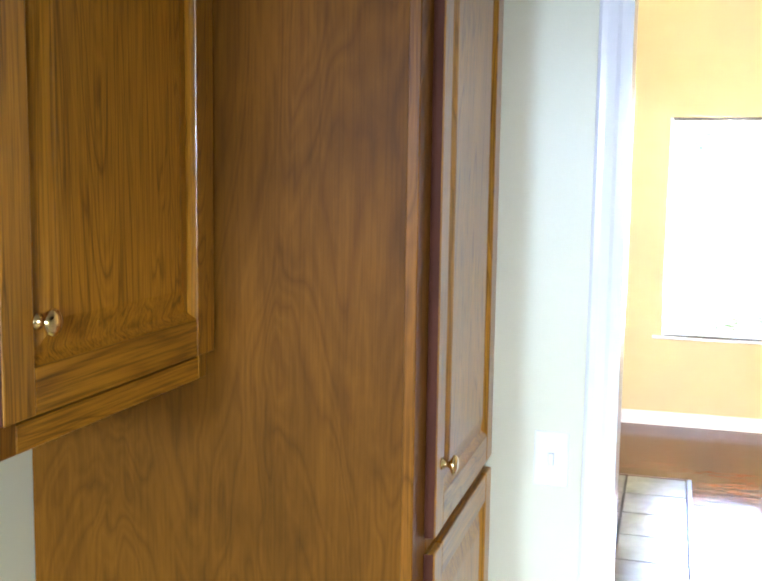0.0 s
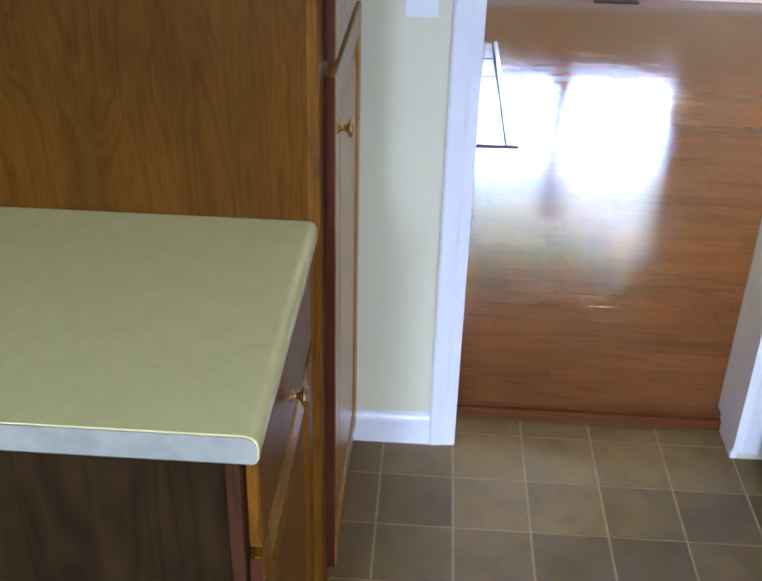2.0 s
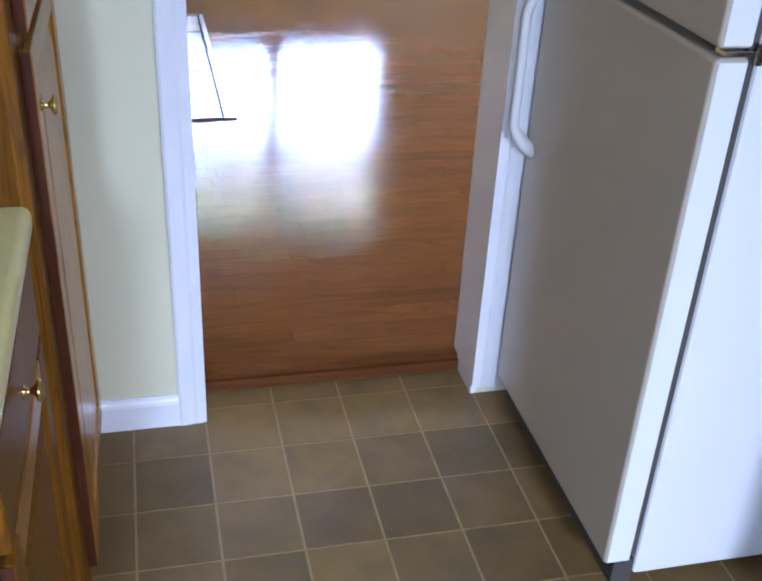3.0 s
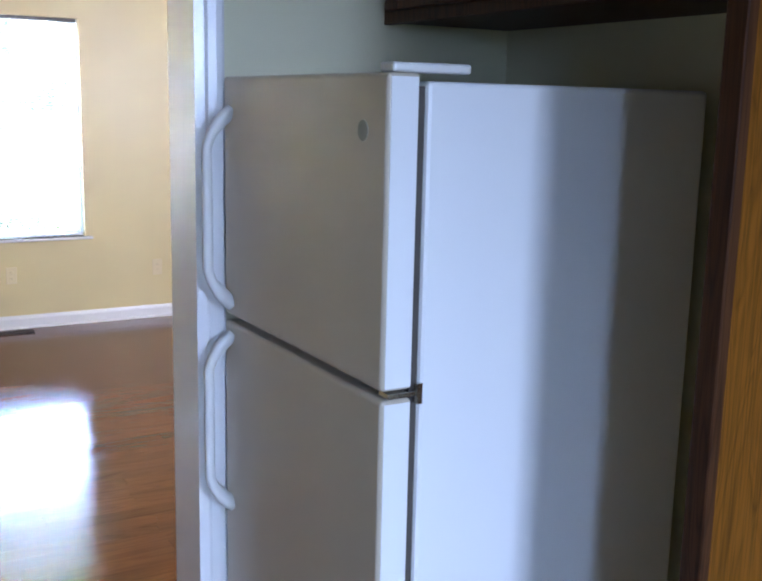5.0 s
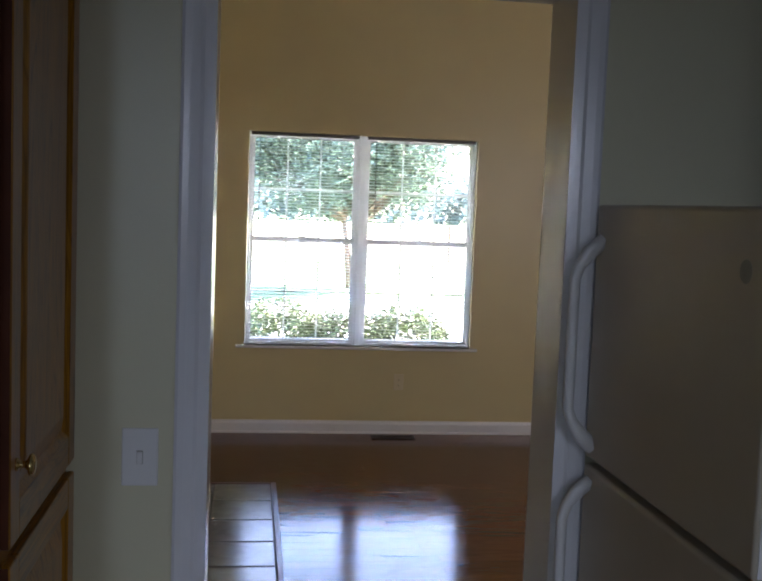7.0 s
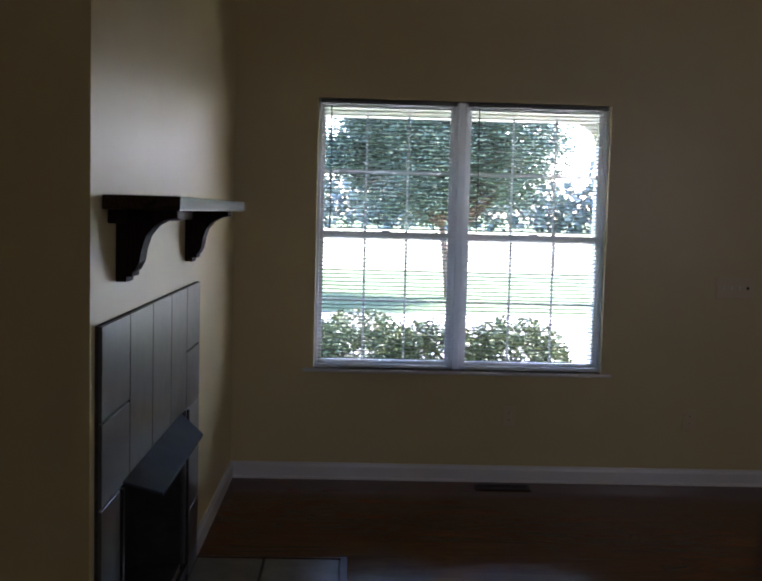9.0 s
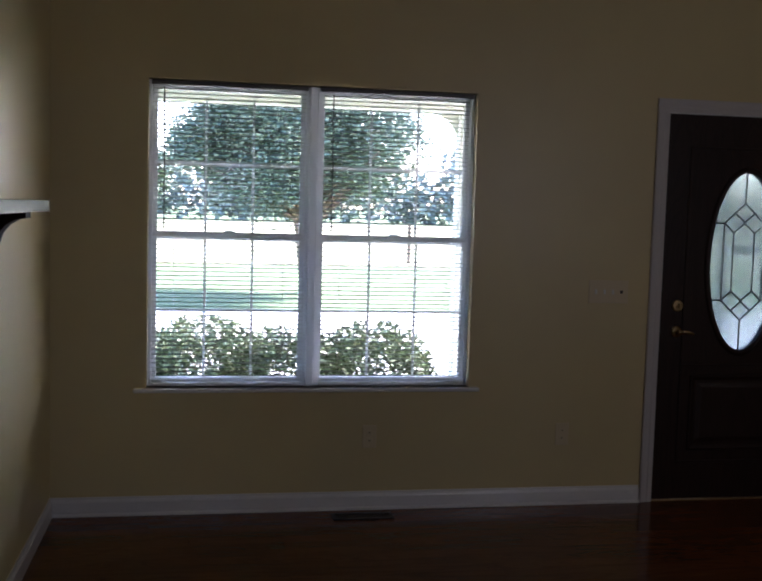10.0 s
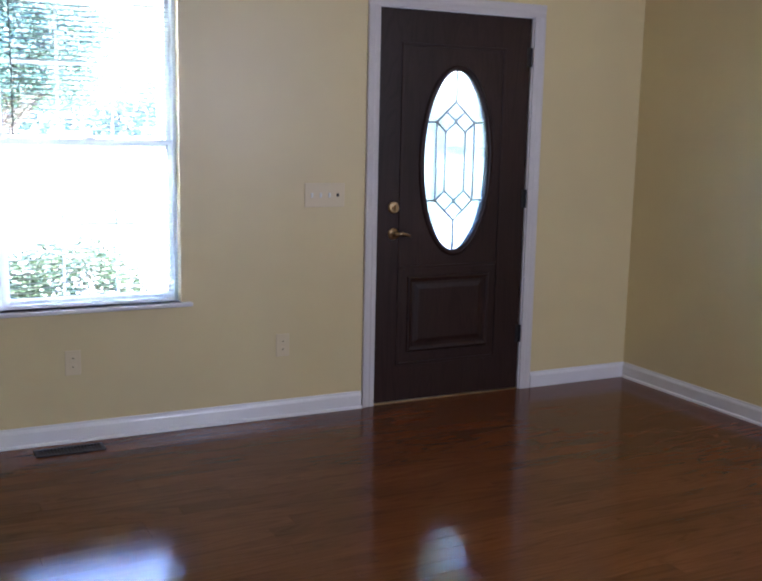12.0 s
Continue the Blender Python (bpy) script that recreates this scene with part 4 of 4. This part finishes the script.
# ---- cabinet over the refrigerator, shade in its colour, and the tall end panel ----
CX = 1.17
over = thing("wall_cabinet", (1.35, -0.59, 1.765), "oak cabinet above the refrigerator, shade put into its dark colour", "cabinet")
part("body", boxbm(CX + 0.0195, KE - 0.002, -1.148, -0.034, 1.768, 2.20), OAK_SHADED, over)
part("face_frame", boxbm(CX, CX + 0.019, -1.148, -0.033, 1.763, 2.20, 0.0015, 1), OAK_SHADED, over)
cabinet_door(over, CX, -1, -0.560, -0.065, 1.79, 2.17, (-0.528, 1.876), OAK_SHADED, OAK_SHADED, knob_mat=NICKEL)
cabinet_door(over, CX, -1, -1.070, -0.572, 1.79, 2.17, (-0.610, 1.876), OAK_SHADED, OAK_SHADED, knob_mat=NICKEL)
part("crown_moulding", boxbm(CX - 0.03, CX + 0.02, -1.148, -0.033, 2.1805, 2.235, 0.012, 2), OAK_SHADED, over)
endp = thing("end_panel", (1.33, -1.17, K), "tall oak panel enclosing the refrigerator", "cabinet panel")
part("panel", boxbm(1.067, KE - 0.002, -1.185, -1.152, K, 2.20, 0.001, 1), OAK_DIM, endp)
part("edge_stile", boxbm(1.045, 1.0665, -1.188, -1.150, K, 2.20, 0.002, 1), OAK_SHADED, endp)

# ---- outdoors ----
GZ = -0.35
bm = bmesh.new()
bm.faces.new([bm.verts.new(p) for p in ((-700, -300, GZ), (700, -300, GZ), (700, 900, GZ), (-700, 900, GZ))])
part("ground", bm, LAWN, kind="structure", label="sunlit green and dry lawn")
bm = bmesh.new()
bm.faces.new([bm.verts.new(p) for p in ((-600, 31, GZ + 0.02), (600, 31, GZ + 0.02), (600, 110, GZ + 0.02), (-600, 110, GZ + 0.02))])
part("pasture", bm, DRY, kind="structure", label="pale dry pasture beyond the yard")
part("driveway", boxbm(-14, 40, 10.2, 17.4, GZ - 0.05, GZ + 0.03), CONCRETE, kind="structure", label="pale concrete driveway")
part("porch_slab", boxbm(2.05, 9.0, N + 0.151, 7.65, GZ - 0.05, -0.06, 0.01), CONCRETE, kind="structure", label="concrete porch slab")
part("porch_ceiling", boxbm(-3.0, 9.0, N + 0.151, 7.7, 2.52, 2.6), PORCH_WHITE, kind="structure", label="white porch ceiling")
part("porch_beam", boxbm(-3.0, 9.0, 7.42, 7.58, 2.24, 2.519, 0.01), PORCH_WHITE, kind="structure", label="white porch beam")
for px in (2.26, 5.2):
    post = thing("porch_post", (px, 7.5, -0.06), "square white porch post with a curved bracket", "post", "posts of the porch")
    part("shaft", boxbm(px - 0.06, px + 0.06, 7.44, 7.56, -0.0595, 2.239, 0.006), PORCH_WHITE, post)
    part("base", boxbm(px - 0.085, px + 0.085, 7.415, 7.585, -0.0595, 0.10, 0.008), PORCH_WHITE, post)
    for s in (-1, 1):
        bm = bmesh.new()
        arc = [(s * (0.0605 + 0.22 * (1 - math.cos(a))), 2.2385 - 0.22 * (1 - math.sin(a))) for a in [math.pi / 2 * i / 8 for i in range(9)]]
        pts = [(s * 0.0605, 2.2385)] + arc
        q0 = [bm.verts.new((px + x, 7.48, z)) for x, z in pts]
        q1 = [bm.verts.new((px + x, 7.52, z)) for x, z in pts]
        for i in range(len(pts)):
            j = (i + 1) % len(pts)
            bm.faces.new([q0[i], q0[j], q1[j], q1[i]])
        bm.faces.new(q0[::-1]), bm.faces.new(q1)
        part("bracket", bm, PORCH_WHITE, post)


def leaves(name, centres, size, material, parent=None, seed=1, kind="", label="", origin=(0, 0, 0)):
    """Many small folded leaves at the centres given (an n x 3 array), in one mesh."""
    rng = np.random.default_rng(seed)
    c = np.asarray(centres) - np.asarray(ORIGIN[parent.name] if parent else origin)
    n = len(c)
    d = rng.normal(size=(n, 3))
    d /= np.linalg.norm(d, axis=1)[:, None]
    s = np.cross(d, rng.normal(size=(n, 3)))
    s /= np.linalg.norm(s, axis=1)[:, None]
    L = size * rng.uniform(0.7, 1.4, (n, 1))
    v = np.stack([c - d * L, c + s * L * 0.45, c + d * L, c - s * L * 0.45], 1).reshape(-1, 3)
    f = np.arange(4 * n).reshape(-1, 4)
    me = bpy.data.meshes.new(name)
    me.from_pydata(v.tolist(), [], f.tolist())
    me.materials.append(material)
    ob = new(name, me)
    if parent:
        ob.parent = parent
    else:
        ob.location = origin
    return tagged(ob, label, kind=kind)


rng = np.random.default_rng(5)
# hedge under the window: rounded boxwood shrubs in a row
for i, hx in enumerate(np.arange(-2.0, 1.6, 0.58)):
    shrub = thing("hedge_shrub", (float(hx), 6.75, GZ), "rounded green boxwood shrub under the window", "shrub", "shrubs of the hedge")
    r = rng.normal(size=(8500, 3))
    r /= np.linalg.norm(r, axis=1)[:, None]
    r *= rng.uniform(0.58, 1.05, (8500, 1))
    top = 1.02 + 0.035 * math.sin(i * 2.1)
    c = np.array([hx, 6.75, GZ + 0.05 + top / 2]) + np.sign(r) * np.abs(r) ** 0.8 * np.array([0.42, 0.42, top / 2])
    leaves("foliage", c, 0.024, HEDGE_LEAF, shrub, 10 + i, label="small glossy leaves")
    bm = bmesh.new()
    for k in range(7):
        a = k * 0.9
        tube(bm, [(hx, 6.75, GZ), (hx + 0.12 * math.cos(a), 6.75 + 0.12 * math.sin(a), GZ + 0.35), (hx + 0.28 * math.cos(a), 6.75 + 0.28 * math.sin(a), GZ + 0.75)], [0.012, 0.009, 0.004], 5)
    part("stems", bm, BARK, shrub)


def tree(name, at, crown_c, crown_r, nclump, nleaf, size, seed, label, leaf=LEAF, trunks=5, group=""):
    t = thing(name, at, label, "tree", group)
    g = np.random.default_rng(seed)
    bm = bmesh.new()
    ends = []
    for k in range(nclump):
        d = g.normal(size=3)
        d /= np.linalg.norm(d)
        d[:2] *= 1.12 - 0.2 * d[2]
        p = np.array(crown_c) + d * np.array(crown_r) * g.uniform(0.3, 1.0) * (1 + 0.16 * math.sin(3.1 * d[0] + seed) * math.cos(2.3 * d[2]))
        ends.append(p)
    base_p = np.array(at)
    hub_z = at[2] + (crown_c[2] - crown_r[2] - at[2]) * 0.55
    hubs = []
    for k in range(trunks):
        a = 2 * math.pi * k / trunks
        hub = base_p + np.array([0.28 * math.cos(a), 0.28 * math.sin(a), hub_z - at[2] + 0.5])
        hubs.append(hub)
        tube(bm, [tuple(base_p + np.array([0.06 * math.cos(a), 0.06 * math.sin(a), -0.02])), tuple((base_p + hub) / 2 + g.normal(size=3) * 0.03), tuple(hub)], [0.085, 0.065, 0.05], 8)
    part("trunk", bm, BARK, t, "pale multi-stemmed trunk", smooth=True)
    bm = bmesh.new()
    for p in ends:
        h = hubs[int(np.argmin([np.linalg.norm((h - p)[:2]) for h in hubs]))]
        mid = (h + p) / 2 + g.normal(size=3) * 0.12
        tube(bm, [tuple(h), tuple(mid), tuple(p)], [0.035, 0.02, 0.006], 5)
    part("limbs", bm, BARK, t)
    pts = []
    for p in ends:
        r = g.uniform(0.28, 0.55) * min(crown_r) / 1.2
        pts.append(p + g.normal(size=(nleaf, 3)) * r * np.array([0.6, 0.6, 0.42]))
    leaves("crown", np.concatenate(pts), size, leaf, t, seed + 1, label="uneven crown of small leaves")
    return t


tree("crape_myrtle", (2.46, 21.4, GZ), (2.25, 21.5, 3.08), (2.05, 2.0, 1.5), 150, 900, 0.050, 24, "broad multi-stemmed shade tree on the lawn")
tree("far_tree", (-6.5, 38.0, GZ), (-6.5, 38, 4.0), (3.2, 3, 2.6), 60, 320, 0.11, 31, "round green tree beyond the lawn", trunks=3)
tree("far_tree", (-2.3, 30.0, GZ), (-2.6, 30, 2.4), (2.2, 2, 1.2), 50, 300, 0.08, 33, "low green tree beyond the lawn", trunks=3)
# distant woods
g = np.random.default_rng(8)
pts = []
for i in range(420):
    a = -110 + 220 * i / 419
    h = 6.5 + 2.5 * math.sin(i * 0.31) + g.uniform(-1.2, 1.8)
    pts.append(np.array([a, 118 + g.uniform(-5, 5), GZ + h / 2]) + g.normal(size=(60, 3)) * np.array([1.3, 1.3, h / 4.2]))
leaves("far_woods", np.concatenate(pts), 0.55, FAR_LEAF, None, 9, kind="stuff", label="green woods on the horizon, haze put into the leaf colour")
post = thing("fence_post", (7.1, 33.0, GZ), "thin weathered post in the pasture", "post")
part("stake", boxbm(7.05, 7.15, 32.95, 33.05, GZ, 1.0, 0.01), BARK, post)

# ---- floor boards, then vinyl tiles ----
living = thing("floor", (2.0, 2.5, 0.0), "glossy red oak strip floor", "")
living["kind"] = "structure"
BW = 0.083
rb = random.Random(4)
meshes = {}


def board_mesh(length):
    key = round(length, 2)
    if key not in meshes:
        b = bmesh.new()
        box(b, 0, key - 0.0004, 0, BW - 0.0004, -0.02, 0.0)
        bmesh.ops.bevel(b, geom=[e for e in b.edges if all(v.co.z > -0.001 for v in e.verts)], offset=0.0004, segments=1, affect="EDGES")
        me = bpy.data.meshes.new("board")
        bmesh.ops.recalc_face_normals(b, faces=b.faces)
        b.to_mesh(me)
        b.free()
        me.materials.append(FLOOR_WOOD)
        meshes[key] = me
    return meshes[key], key


y = 0.1285
while y < N - 0.001:
    spans = [(W2 if y < BREAST else W, E_)]
    if y + BW > Y0 - 0.02 and y < Y1 + 0.02:
        spans = [(0.254, E_)]
    for a, b in spans:
        x = a
        first = True
        while x < b - 0.02:
            L = rb.choice((0.9, 1.1, 1.35, 1.6)) * (rb.choice((0.35, 0.6, 0.8, 1.0)) if first else 1.0)
            first = False
            if x + L > b - 0.25:
                L = b - x
            me, L2 = board_mesh(L)
            placed("board", me, living, (x, y, 0.0))
            x += L2
    y += BW
for ya, yb in ((1.9547, Y0 - 0.0085), (Y1 + 0.0205, 3.6965)):
    part("board_filler", boxbm(W, 0.2535, ya, yb, -0.02, 0.0), FLOOR_WOOD, living)
TS = 0.179
kf = thing("floor_vinyl", (0.3, -2.0, K), "brown sheet vinyl in a square tile pattern", "")
kf["kind"] = "structure"
tmeshes = []
b = bmesh.new()
box(b, 0.003, TS - 0.003, 0.003, TS - 0.003, -0.0012, 0.0)
me = bpy.data.meshes.new("tile")
bmesh.ops.recalc_face_normals(b, faces=b.faces)
b.to_mesh(me)
b.free()
me.materials.append(VINYL_TILE)
rest = bmesh.new()
for j in range(-24, 3):
    for i in range(-6, 9):
        xa, ya = -0.003 + i * TS, -0.347 + j * TS
        x0, x1, y0, y1 = max(xa + 0.003, KW), min(xa + TS - 0.003, KE), max(ya + 0.003, KS), min(ya + TS - 0.003, 0.081)
        if y1 > -0.03 and x0 >= 0.705 or y1 > -0.03 and x1 <= 0.0:
            y1 = -0.03
        elif y1 > -0.03 and y0 < -0.03 and (x0 < 0.0 or x1 > 0.705):
            box(rest, x0, x1, y0, -0.03, K - 0.0012, K)
            x0, x1, y0 = max(x0, 0.0), min(x1, 0.705), -0.03
        elif y1 > -0.03:
            x0, x1 = max(x0, 0.0), min(x1, 0.705)
        if x1 - x0 < 0.01 or y1 - y0 < 0.01:
            continue
        full = x1 - x0 > TS - 0.0061 and y1 - y0 > TS - 0.0061
        if full and ya > -3.75:
            placed("tile", me, kf, (xa, ya, K))
        else:
            box(rest, x0, x1, y0, y1, K - 0.0012, K)
part("tile_rest", rest, VINYL_TILE, kf, kind="stuff", label="vinyl tiles along the walls")
